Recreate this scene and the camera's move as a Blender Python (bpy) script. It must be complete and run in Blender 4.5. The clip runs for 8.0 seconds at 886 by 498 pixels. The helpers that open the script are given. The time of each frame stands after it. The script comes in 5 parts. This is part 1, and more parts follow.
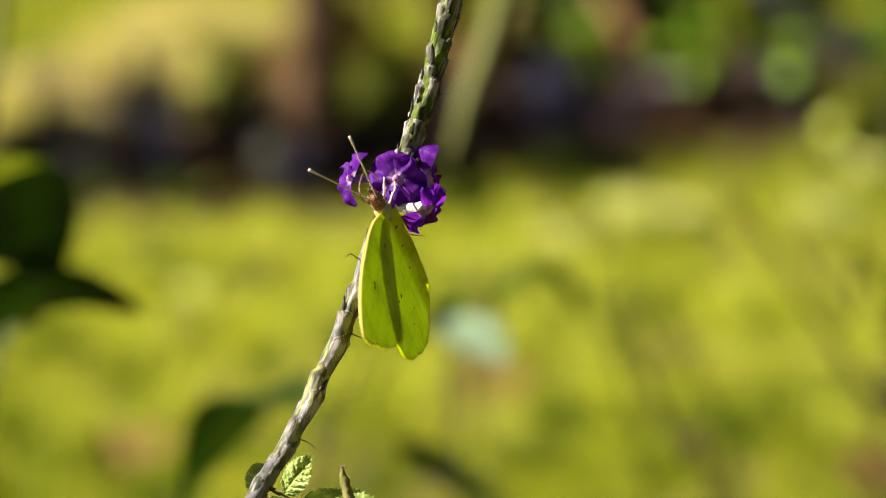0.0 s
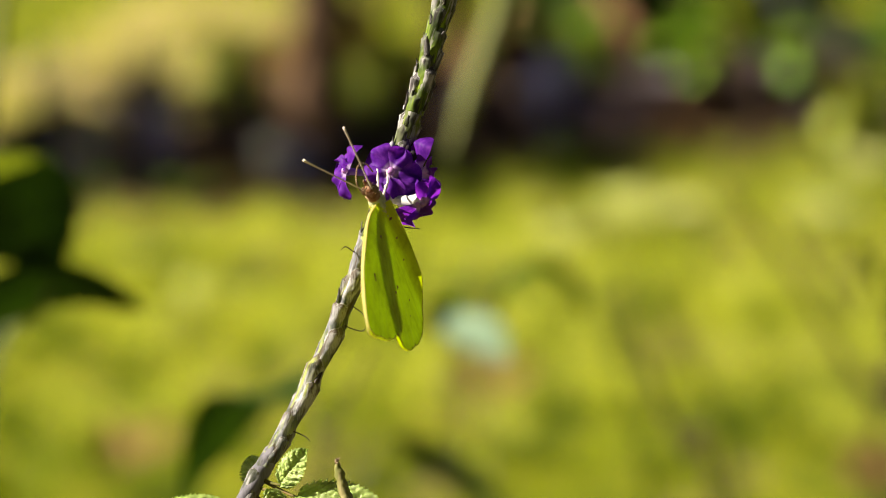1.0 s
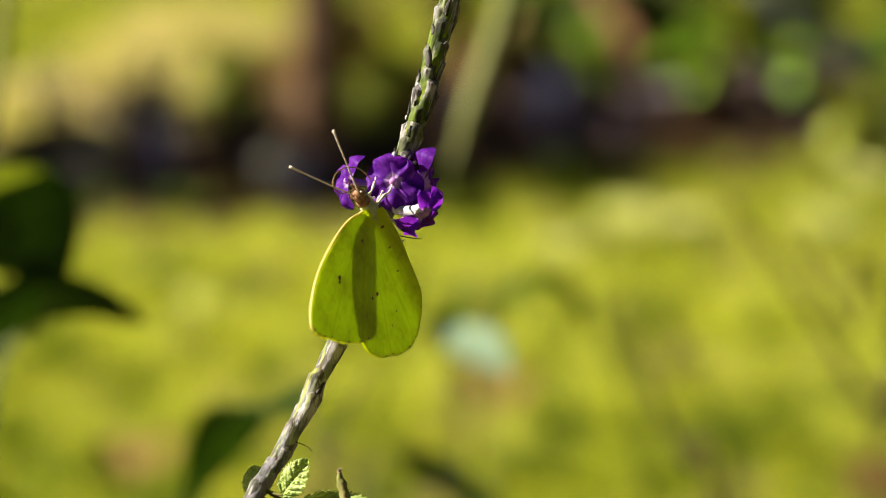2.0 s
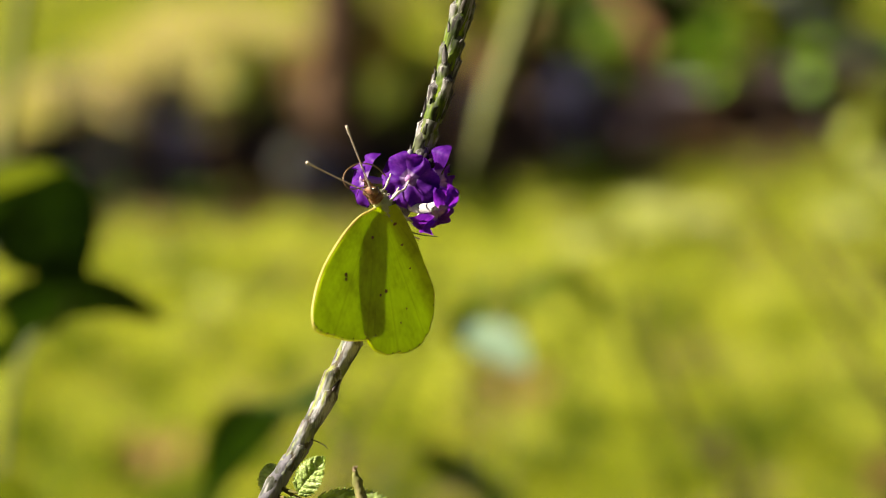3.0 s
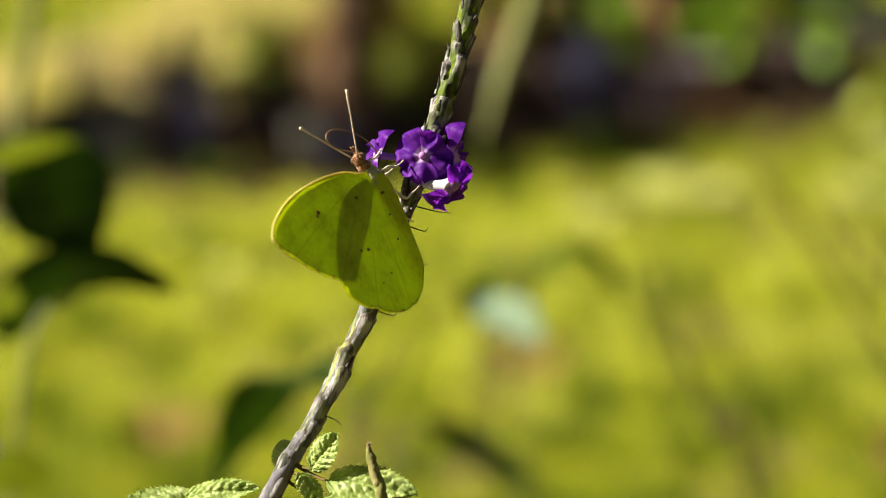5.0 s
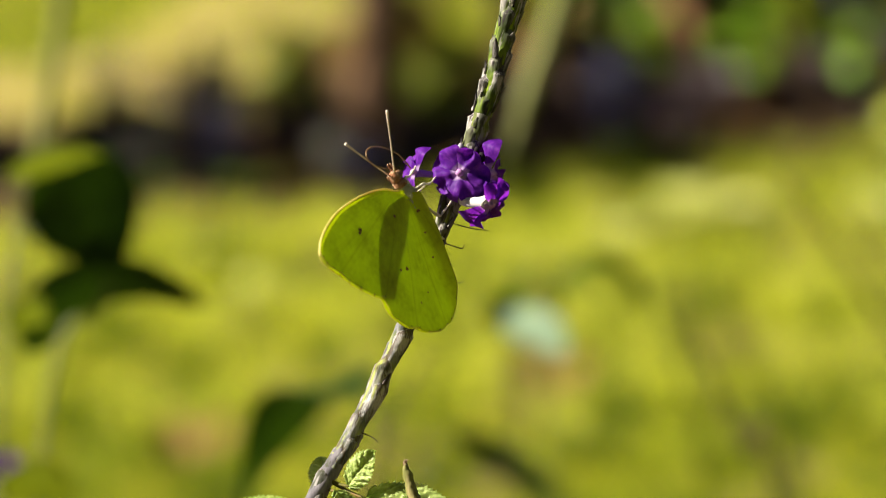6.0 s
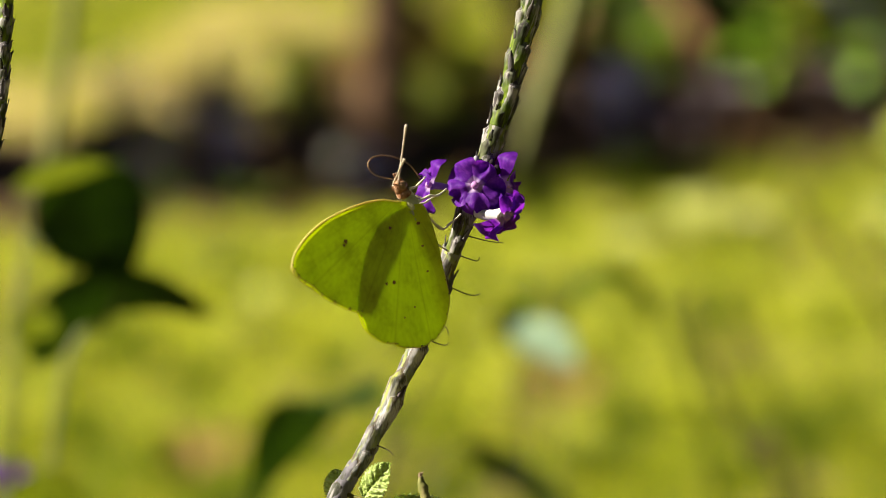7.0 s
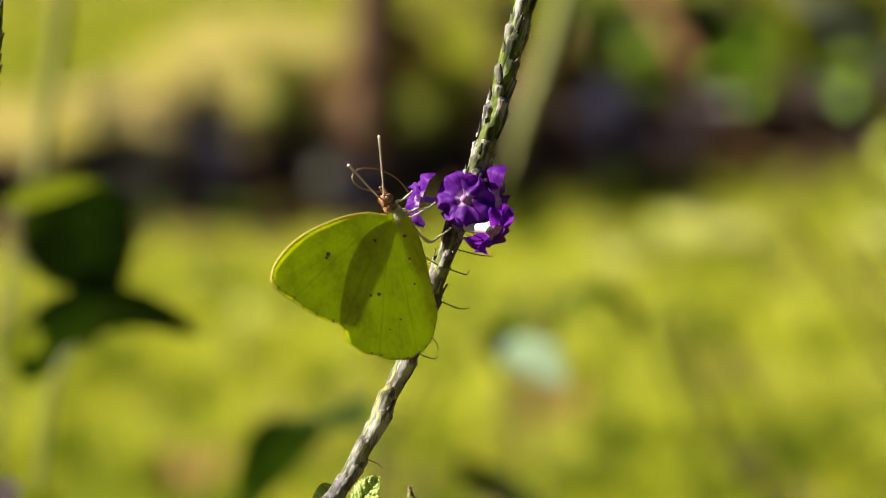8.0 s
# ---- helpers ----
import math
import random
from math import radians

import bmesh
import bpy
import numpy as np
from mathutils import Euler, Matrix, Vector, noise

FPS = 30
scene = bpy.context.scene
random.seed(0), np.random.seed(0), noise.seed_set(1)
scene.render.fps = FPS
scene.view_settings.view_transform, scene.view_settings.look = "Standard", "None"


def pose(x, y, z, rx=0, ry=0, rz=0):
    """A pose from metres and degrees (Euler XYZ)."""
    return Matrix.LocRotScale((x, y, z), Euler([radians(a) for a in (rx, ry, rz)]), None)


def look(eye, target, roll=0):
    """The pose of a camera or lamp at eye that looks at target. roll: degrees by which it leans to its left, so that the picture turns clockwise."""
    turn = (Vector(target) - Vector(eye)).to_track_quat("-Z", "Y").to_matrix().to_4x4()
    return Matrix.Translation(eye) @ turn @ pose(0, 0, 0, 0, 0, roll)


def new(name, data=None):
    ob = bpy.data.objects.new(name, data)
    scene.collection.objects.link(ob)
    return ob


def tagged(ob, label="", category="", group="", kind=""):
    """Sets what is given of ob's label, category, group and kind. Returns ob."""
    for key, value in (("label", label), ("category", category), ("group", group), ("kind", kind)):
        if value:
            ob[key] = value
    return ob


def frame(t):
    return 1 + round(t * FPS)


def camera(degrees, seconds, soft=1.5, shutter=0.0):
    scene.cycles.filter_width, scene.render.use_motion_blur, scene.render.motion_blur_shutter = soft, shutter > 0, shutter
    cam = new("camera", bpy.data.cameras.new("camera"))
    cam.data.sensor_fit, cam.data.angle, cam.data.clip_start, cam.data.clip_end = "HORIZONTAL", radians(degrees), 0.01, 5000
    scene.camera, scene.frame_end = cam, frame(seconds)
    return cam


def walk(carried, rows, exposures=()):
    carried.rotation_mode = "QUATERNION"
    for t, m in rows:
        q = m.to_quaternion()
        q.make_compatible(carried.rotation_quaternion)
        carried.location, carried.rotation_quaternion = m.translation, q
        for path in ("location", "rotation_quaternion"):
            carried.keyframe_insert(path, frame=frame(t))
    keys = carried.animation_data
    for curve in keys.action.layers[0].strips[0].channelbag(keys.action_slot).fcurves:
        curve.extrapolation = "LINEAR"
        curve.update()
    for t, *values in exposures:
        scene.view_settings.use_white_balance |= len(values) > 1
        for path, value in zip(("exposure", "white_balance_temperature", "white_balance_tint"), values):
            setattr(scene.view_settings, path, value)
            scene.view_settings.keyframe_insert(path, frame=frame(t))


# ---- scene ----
cam = camera(10.2, 8.0, soft=1.0, shutter=0.5)
cam.data.dof.use_dof, cam.data.dof.focus_distance, cam.data.dof.aperture_fstop = True, 1.0, 17.0
PATH = [
    (0, pose(0, 0, 1.25, 83.000, 0, 0.000)),
    (0.5, pose(0, 0, 1.25, 83.059, 0, -0.039)),
    (1, pose(0, 0, 1.25, 82.967, 0, 0.007)),
    (1.5, pose(0, 0, 1.25, 83.098, 0, -0.033)),
    (1.7, pose(0, 0, 1.25, 83.104, 0, -0.026)),
    (2.8, pose(0, 0, 1.25, 83.111, 0, 0.209)),
    (3, pose(0, 0, 1.25, 83.085, 0, 0.248)),
    (3.2, pose(0, 0, 1.25, 83.033, 0, 0.352)),
    (3.3, pose(0, 0, 1.25, 83.033, 0, 0.352)),
    (3.4, pose(0, 0, 1.25, 83.059, 0, 0.346)),
    (3.5, pose(0, 0, 1.25, 83.059, 0, 0.352)),
    (3.6, pose(0, 0, 1.25, 83.052, 0, 0.352)),
    (3.7, pose(0, 0, 1.25, 83.033, 0, 0.333)),
    (3.8, pose(0, 0, 1.25, 83.007, 0, 0.300)),
    (3.9, pose(0, 0, 1.25, 82.967, 0, 0.261)),
    (4, pose(0, 0, 1.25, 82.948, 0, 0.254)),
    (4.1, pose(0, 0, 1.25, 82.837, 0, 0.287)),
    (4.2, pose(0, 0, 1.25, 82.739, 0, 0.333)),
    (5.3, pose(0, 0, 1.25, 82.778, 0, 0.450)),
    (5.5, pose(0, 0, 1.25, 82.759, 0, 0.574)),
    (6, pose(0, 0, 1.25, 82.915, 0, 0.704)),
    (6.5, pose(0, 0, 1.25, 83.039, 0, 0.717)),
    (7, pose(0, 0, 1.25, 83.046, 0, 0.809)),
    (7.5, pose(0, 0, 1.25, 83.033, 0, 0.698)),
    (8, pose(0, 0, 1.25, 83.254, 0, 0.665)),
]
walk(cam, PATH, exposures=((0.0, 1.64), (8.0, 1.64)))

# ---- light ----
SUN = Vector((-0.81, -0.02, 0.58)).normalized()
world = bpy.data.worlds.new("sky")
scene.world = world
world.use_nodes = True
sky = world.node_tree.nodes.new("ShaderNodeTexSky")
sky.sky_type, sky.sun_disc = "NISHITA", False
sky.sun_elevation, sky.sun_rotation = math.asin(SUN.z), math.atan2(SUN.x, SUN.y)
back = world.node_tree.nodes["Background"]
back.inputs["Strength"].default_value = 0.008
world.node_tree.links.new(sky.outputs[0], back.inputs["Color"])
lamp = bpy.data.lights.new("sun", "SUN")
lamp.energy, lamp.angle, lamp.color = 5.0, radians(0.5), (1.0, 0.91, 0.70)
new("sun", lamp).matrix_world = look(SUN * 30, (0, 0, 0))


# ---- materials ----
def material(name, colours, scale=20.0, rough=0.6, bump=0.2, through_light=0.0, glow_tint=None, per_piece=False, fine=6.0, gloss=0.5, dist=0.0005, stretch=(1, 1, 1), span=(0.42, 0.95)):
    """Two scales of noise over a ramp of colours, bump, and light let through thin tissue."""
    m = bpy.data.materials.new(name)
    m.use_nodes = True
    nt = m.node_tree
    n, link = nt.nodes, nt.links.new
    bsdf = n["Principled BSDF"]
    tc = n.new("ShaderNodeTexCoord")
    mp = n.new("ShaderNodeMapping")
    mp.inputs["Scale"].default_value = stretch
    link(tc.outputs["Object"], mp.inputs["Vector"])
    big, small = n.new("ShaderNodeTexNoise"), n.new("ShaderNodeTexNoise")
    big.inputs["Scale"].default_value, small.inputs["Scale"].default_value = scale, scale * fine
    big.inputs["Detail"].default_value = 3.0
    for tex in (big, small):
        link(mp.outputs[0], tex.inputs["Vector"])
    mixed = n.new("ShaderNodeMath")
    mixed.operation = "MULTIPLY_ADD"
    link(small.outputs["Fac"], mixed.inputs[0])
    mixed.inputs[1].default_value = 0.35
    link(big.outputs["Fac"], mixed.inputs[2])
    value = mixed.outputs[0]
    low, high = span
    if per_piece:
        info = n.new("ShaderNodeObjectInfo")
        add = n.new("ShaderNodeMath")
        add.operation = "MULTIPLY_ADD"
        link(info.outputs["Random"], add.inputs[0])
        add.inputs[1].default_value = 0.9
        link(value, add.inputs[2])
        value, high = add.outputs[0], high + 0.75
    ramp = n.new("ShaderNodeValToRGB")
    rm = n.new("ShaderNodeMapRange")
    rm.inputs["From Min"].default_value, rm.inputs["From Max"].default_value = low, high
    link(value, rm.inputs["Value"])
    link(rm.outputs[0], ramp.inputs[0])
    el = ramp.color_ramp.elements
    while len(el) < len(colours):
        el.new(0.5)
    for k, c in enumerate(colours):
        el[k].position, el[k].color = k / (len(colours) - 1), (*c, 1)
    link(ramp.outputs[0], bsdf.inputs["Base Color"])
    bsdf.inputs["Roughness"].default_value = rough
    bsdf.inputs["Specular IOR Level"].default_value = gloss
    bp = n.new("ShaderNodeBump")
    bp.inputs["Strength"].default_value, bp.inputs["Distance"].default_value = bump, dist
    link(mixed.outputs[0], bp.inputs["Height"])
    link(bp.outputs[0], bsdf.inputs["Normal"])
    if through_light:
        tr, mx = n.new("ShaderNodeBsdfTranslucent"), n.new("ShaderNodeMixShader")
        tint = n.new("ShaderNodeMixRGB")
        tint.blend_type = "MULTIPLY"
        tint.inputs[0].default_value = 1.0
        link(ramp.outputs[0], tint.inputs[1])
        tint.inputs[2].default_value = (*(glow_tint or (1, 1, 1)), 1)
        link(tint.outputs[0], tr.inputs["Color"])
        mx.inputs[0].default_value = through_light
        link(bsdf.outputs[0], mx.inputs[1])
        link(tr.outputs[0], mx.inputs[2])
        link(mx.outputs[0], n["Material Output"].inputs["Surface"])
    return m


def wing_material(name, base, tint, rays):
    """Scaled wing membrane with fanned veins and worn streaks."""
    m = material(name, [tuple(0.70 * c for c in base), base, tuple(min(1, 1.14 * c) for c in base)], 140, 0.62, 0.06, 0.44, tint, gloss=0.08, dist=0.0002)
    nt = m.node_tree
    n, link = nt.nodes, nt.links.new
    ramp = next(k for k in n if k.type == "VALTORGB")
    tc = next(k for k in n if k.type == "TEX_COORD")
    sep = n.new("ShaderNodeSeparateXYZ")
    off = n.new("ShaderNodeVectorMath")
    off.operation = "SUBTRACT"
    link(tc.outputs["Object"], off.inputs[0])
    off.inputs[1].default_value = (0, 0.002, 0)
    link(off.outputs[0], sep.inputs[0])
    ang = n.new("ShaderNodeMath")
    ang.operation = "ARCTAN2"
    link(sep.outputs["Z"], ang.inputs[0])
    link(sep.outputs["Y"], ang.inputs[1])
    wav = n.new("ShaderNodeMath")
    wav.operation = "MULTIPLY"
    link(ang.outputs[0], wav.inputs[0])
    wav.inputs[1].default_value = rays
    turned, sn, flat = n.new("ShaderNodeMath"), n.new("ShaderNodeMath"), n.new("ShaderNodeMath")
    turned.operation, sn.operation, flat.operation = "ADD", "SINE", "ABSOLUTE"
    link(wav.outputs[0], turned.inputs[0])
    turned.inputs[1].default_value = 0.4
    link(turned.outputs[0], sn.inputs[0])
    link(sn.outputs[0], flat.inputs[0])
    vein = n.new("ShaderNodeMapRange")
    vein.inputs["From Min"].default_value, vein.inputs["From Max"].default_value = 0.0, 0.13
    vein.inputs["To Min"].default_value, vein.inputs["To Max"].default_value = 0.24, 0.0
    link(flat.outputs[0], vein.inputs["Value"])
    colour = ramp.outputs[0]
    dark = n.new("ShaderNodeMixRGB")
    link(vein.outputs[0], dark.inputs[0])
    link(colour, dark.inputs[1])
    dark.inputs[2].default_value = (0.30, 0.30, 0.02, 1)
    colour = dark.outputs[0]
    fan, rad = n.new("ShaderNodeCombineXYZ"), n.new("ShaderNodeVectorMath")
    rad.operation = "LENGTH"
    link(tc.outputs["Object"], rad.inputs[0])
    for src, k, socket in ((ang.outputs[0], 12.0, 0), (rad.outputs["Value"], 140.0, 1)):
        mul = n.new("ShaderNodeMath")
        mul.operation = "MULTIPLY"
        link(src, mul.inputs[0])
        mul.inputs[1].default_value = k
        link(mul.outputs[0], fan.inputs[socket])
    streak = n.new("ShaderNodeTexNoise")
    streak.inputs["Scale"].default_value, streak.inputs["Detail"].default_value = 2.2, 8.0
    link(fan.outputs[0], streak.inputs["Vector"])
    keep = n.new("ShaderNodeMapRange")
    keep.inputs["From Min"].default_value, keep.inputs["From Max"].default_value = 0.45, 0.72
    keep.inputs["To Min"].default_value, keep.inputs["To Max"].default_value = 0.0, 0.16
    link(streak.outputs["Fac"], keep.inputs["Value"])
    worn = n.new("ShaderNodeMixRGB")
    link(keep.outputs[0], worn.inputs[0])
    link(colour, worn.inputs[1])
    worn.inputs[2].default_value = (0.26, 0.30, 0.012, 1)
    colour = worn.outputs[0]
    link(colour, n["Principled BSDF"].inputs["Base Color"])
    n["Principled BSDF"].inputs["Sheen Weight"].default_value, n["Principled BSDF"].inputs["Sheen Roughness"].default_value = 0.9, 0.15
    tint_node = next(k for k in n if k.type == "MIX_RGB" and k.blend_type == "MULTIPLY")
    link(colour, tint_node.inputs[1])
    return m


def bract_material(name, foot, mid):
    """Dry calyx scale: green at the foot, pale in the middle, purple-brown at the tip, each one different."""
    m = material(name, [foot, mid, (0.22, 0.205, 0.21), (0.12, 0.10, 0.11), (0.05, 0.035, 0.04), (0.018, 0.013, 0.016)], 420, 0.7, 0.5, 0.04, per_piece=True, gloss=0.25, dist=0.0001, stretch=(3.2, 0.30, 2), span=(0.55, 0.95))
    n, link = m.node_tree.nodes, m.node_tree.links.new
    tc = next(k for k in n if k.type == "TEX_COORD")
    rm = next(k for k in n if k.type == "MAP_RANGE")
    before = rm.inputs["Value"].links[0].from_socket
    sep, up = n.new("ShaderNodeSeparateXYZ"), n.new("ShaderNodeMath")
    link(tc.outputs["Object"], sep.inputs[0])
    up.operation = "MULTIPLY_ADD"
    link(sep.outputs["Y"], up.inputs[0])
    up.inputs[1].default_value = 75.0
    link(before, up.inputs[2])
    low = n.new("ShaderNodeMath")
    low.operation = "SUBTRACT"
    link(up.outputs[0], low.inputs[0])
    low.inputs[1].default_value = 0.30
    link(low.outputs[0], rm.inputs["Value"])
    return m


def petal_material(name):
    """Violet petal: pale at the claw, darker veins along it, crumpled."""
    m = material(name, [(0.055, 0.007, 0.18), (0.12, 0.016, 0.33), (0.27, 0.055, 0.53)], 240, 0.5, 0.5, 0.5, (1.3, 0.7, 1.15), gloss=0.10, dist=0.00015, stretch=(1.3, 0.8, 1))
    n, link = m.node_tree.nodes, m.node_tree.links.new
    ramp = next(k for k in n if k.type == "VALTORGB")
    tc = next(k for k in n if k.type == "TEX_COORD")
    sep, claw, mix = n.new("ShaderNodeSeparateXYZ"), n.new("ShaderNodeMapRange"), n.new("ShaderNodeMixRGB")
    link(tc.outputs["Object"], sep.inputs[0])
    claw.inputs["From Min"].default_value, claw.inputs["From Max"].default_value = 0.0009, 0.0017
    claw.inputs["To Min"].default_value, claw.inputs["To Max"].default_value = 0.85, 0.0
    link(sep.outputs["Y"], claw.inputs["Value"])
    link(claw.outputs[0], mix.inputs[0])
    link(ramp.outputs[0], mix.inputs[1])
    mix.inputs[2].default_value = (0.56, 0.42, 0.68, 1)
    link(mix.outputs[0], n["Principled BSDF"].inputs["Base Color"])
    tint = next(k for k in n if k.type == "MIX_RGB" and k.blend_type == "MULTIPLY")
    link(mix.outputs[0], tint.inputs[1])
    return m


def scale_material(name, foot, blade, lip, tip):
    """Rind of sunken calyx scales: colour runs along each scale, each one a little different."""
    m = material(name, [(0.25 * blade[0], 0.36 * blade[1], 0.2 * blade[2]), blade, tuple(min(0.8, 1.5 * c) for c in blade)], 300, 0.7, 0.5, gloss=0.25, dist=0.00010, stretch=(2.0, 2.0, 0.35), span=(0.50, 0.86))
    n, link = m.node_tree.nodes, m.node_tree.links.new
    ramp = next(k for k in n if k.type == "VALTORGB")
    small = [k for k in n if k.type == "TEX_NOISE"][1]
    run, pick = n.new("ShaderNodeAttribute"), n.new("ShaderNodeAttribute")
    run.attribute_name, pick.attribute_name = "along_scale", "scale_pick"
    colour, place = ramp.outputs[0], n.new("ShaderNodeMath")
    place.operation = "MULTIPLY_ADD"
    link(small.outputs["Fac"], place.inputs[0])
    place.inputs[1].default_value = 0.5
    link(run.outputs["Fac"], place.inputs[2])
    shift = n.new("ShaderNodeMath")
    shift.operation = "MULTIPLY_ADD"
    link(pick.outputs["Fac"], shift.inputs[0])
    shift.inputs[1].default_value = 0.3
    link(place.outputs[0], shift.inputs[2])
    lips = n.new("ShaderNodeMixRGB")
    link(pick.outputs["Fac"], lips.inputs[0])
    lips.inputs[1].default_value, lips.inputs[2].default_value = (*[0.5 * (a + b) for a, b in zip(tip, blade)], 1), (*lip, 1)
    for lo, hi, start, end, tone in ((0.40, 0.85, 1.0, 0.0, foot), (0.88, 1.10, 0.0, 0.85, lip), (1.22, 1.34, 0.0, 0.85, tip)):
        rng, mix = n.new("ShaderNodeMapRange"), n.new("ShaderNodeMixRGB")
        rng.inputs["From Min"].default_value, rng.inputs["From Max"].default_value = lo, hi
        rng.inputs["To Min"].default_value, rng.inputs["To Max"].default_value = start, end
        link(shift.outputs[0], rng.inputs["Value"])
        link(rng.outputs[0], mix.inputs[0])
        link(colour, mix.inputs[1])
        mix.inputs[2].default_value = (*tone, 1)
        if tone is lip:
            link(lips.outputs[0], mix.inputs[2])
        colour = mix.outputs[0]
    # fibres running up the leaning stem
    grain = n.new("ShaderNodeMapping")
    grain.vector_type = "TEXTURE"
    grain.inputs["Rotation"].default_value, grain.inputs["Scale"].default_value = (0, radians(18), 0), (1, 1, 7)
    link(n["Texture Coordinate"].outputs["Object"], grain.inputs["Vector"])
    dark = (0.22 * blade[0], 0.26 * blade[1], 0.12 * blade[2])
    for scale, lo, hi, most, tone in ((520, 0.50, 0.60, 0.85, dark), (820, 0.56, 0.66, 0.7, lip), (330, 0.58, 0.66, 0.8, foot), (1100, 0.56, 0.64, 0.8, tip)):
        tex, rng, mix = n.new("ShaderNodeTexNoise"), n.new("ShaderNodeMapRange"), n.new("ShaderNodeMixRGB")
        tex.inputs["Scale"].default_value, tex.inputs["Detail"].default_value = scale, 4.0
        link(grain.outputs[0], tex.inputs["Vector"])
        rng.inputs["From Min"].default_value, rng.inputs["From Max"].default_value = lo, hi
        rng.inputs["To Max"].default_value = most
        link(tex.outputs["Fac"], rng.inputs["Value"])
        link(rng.outputs[0], mix.inputs[0])
        link(colour, mix.inputs[1])
        mix.inputs[2].default_value = (*tone, 1)
        colour = mix.outputs[0]
    link(colour, n["Principled BSDF"].inputs["Base Color"])
    return m


LAWN = material("lawn_soil", [(0.03, 0.038, 0.004), (0.08, 0.095, 0.006), (0.17, 0.18, 0.010), (0.28, 0.25, 0.03)], 7.0, 0.9, 0.5, gloss=0.1, dist=0.01, fine=2.6, stretch=(1, 0.38, 1), span=(0.50, 0.84))
BLADE = material("grass_blade", [(0.056, 0.105, 0.003), (0.142, 0.208, 0.005), (0.31, 0.358, 0.008), (0.56, 0.56, 0.05)], 9.0, 0.55, 0.0, 0.5, (1.0, 1.0, 0.5), fine=3.0, stretch=(1, 0.42, 1), gloss=0.08, span=(0.46, 0.88))
SOIL = material("bed_soil", [(0.030, 0.018, 0.012), (0.060, 0.036, 0.020), (0.11, 0.066, 0.034)], 9, 0.95, 0.8, gloss=0.1, dist=0.02)
EARTH = material("bare_earth", [(0.16, 0.155, 0.020), (0.24, 0.21, 0.04), (0.34, 0.26, 0.11), (0.40, 0.34, 0.18)], 3, 0.95, 0.6, gloss=0.1, dist=0.01)
BARK = material("bark", [(0.05, 0.030, 0.018), (0.12, 0.070, 0.042), (0.20, 0.125, 0.08)], 14, 0.9, 1.0, gloss=0.15, dist=0.01, stretch=(1, 1, 0.25))
BROAD = material("broad_leaf", [(0.025, 0.05, 0.005), (0.07, 0.14, 0.010), (0.18, 0.30, 0.025)], 12, 0.5, 0.2, 0.4, (1.5, 1.4, 0.5), per_piece=True, gloss=0.2)
CROWN = material("crown_leaf", [(0.03, 0.06, 0.012), (0.06, 0.11, 0.02)], 6, 0.5, 0.1, 0.35, (1.4, 1.3, 0.5))
PURPLE_LEAF = material("purple_leaf", [(0.022, 0.015, 0.024), (0.05, 0.030, 0.05), (0.085, 0.055, 0.085)], 20, 0.4, 0.2, 0.12, (1.2, 0.7, 1.0), per_piece=True)
LILAC = material("lilac_floret", [(0.20, 0.18, 0.50), (0.34, 0.32, 0.66), (0.56, 0.54, 0.76)], 30, 0.6, 0.1, 0.55)
WHITE_PLUME = material("whitish_floret", [(0.34, 0.31, 0.30), (0.55, 0.52, 0.48), (0.72, 0.70, 0.64)], 30, 0.6, 0.1, 0.55)
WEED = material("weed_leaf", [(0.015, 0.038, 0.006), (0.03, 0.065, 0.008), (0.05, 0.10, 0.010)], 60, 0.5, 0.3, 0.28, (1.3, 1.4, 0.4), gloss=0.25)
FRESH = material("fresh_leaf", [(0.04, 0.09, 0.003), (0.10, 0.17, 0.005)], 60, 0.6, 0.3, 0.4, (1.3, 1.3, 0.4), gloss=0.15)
# lit version of the weed leaf: sunshine is put into the colour
SUN_TINTED = material("sun_tinted_leaf", [(0.11, 0.15, 0.003), (0.22, 0.26, 0.005)], 60, 0.7, 0.3, 0.4, (1.3, 1.2, 0.3), gloss=0.06)
# pale bluish base colour puts the sky's reflection into the leaf
SKY_SHEEN = material("sky_sheen_leaf", [(0.28, 0.40, 0.29), (0.40, 0.52, 0.41)], 60, 0.3, 0.2, 0.15, (1.2, 1.3, 0.6), gloss=0.8)
WEED_STEM = material("weed_stem", [(0.10, 0.12, 0.035), (0.17, 0.195, 0.07), (0.25, 0.27, 0.13)], 90, 0.6, 0.3, gloss=0.3)
SPIKE_GREEN = material("faded_spike", [(0.09, 0.105, 0.02), (0.15, 0.165, 0.04), (0.21, 0.22, 0.08)], 90, 0.6, 0.3, gloss=0.3)
DRY = material("dry_stem", [(0.055, 0.045, 0.018), (0.10, 0.08, 0.03)], 90, 0.8, 0.3, gloss=0.2)
GREEN_STALK = material("green_stalk", [(0.06, 0.08, 0.010), (0.12, 0.14, 0.02)], 40, 0.7, 0.3, 0.2, gloss=0.2)
DRY_LEAF = material("dry_leaf", [(0.28, 0.15, 0.05), (0.40, 0.23, 0.09), (0.48, 0.33, 0.16)], 80, 0.8, 0.3, 0.2)
SPIKE = scale_material("spike_rind", (0.20, 0.28, 0.008), (0.060, 0.092, 0.008), (0.46, 0.42, 0.46), (0.022, 0.014, 0.022))
GREY_SPIKE = scale_material("grey_rind", (0.30, 0.34, 0.06), (0.15, 0.15, 0.185), (0.42, 0.40, 0.43), (0.05, 0.03, 0.015))
YOUNG = material("young_rind", [(0.06, 0.07, 0.012), (0.17, 0.17, 0.05), (0.34, 0.28, 0.14)], 260, 0.7, 0.5, gloss=0.25, dist=0.00012, stretch=(1.6, 1.6, 0.35))
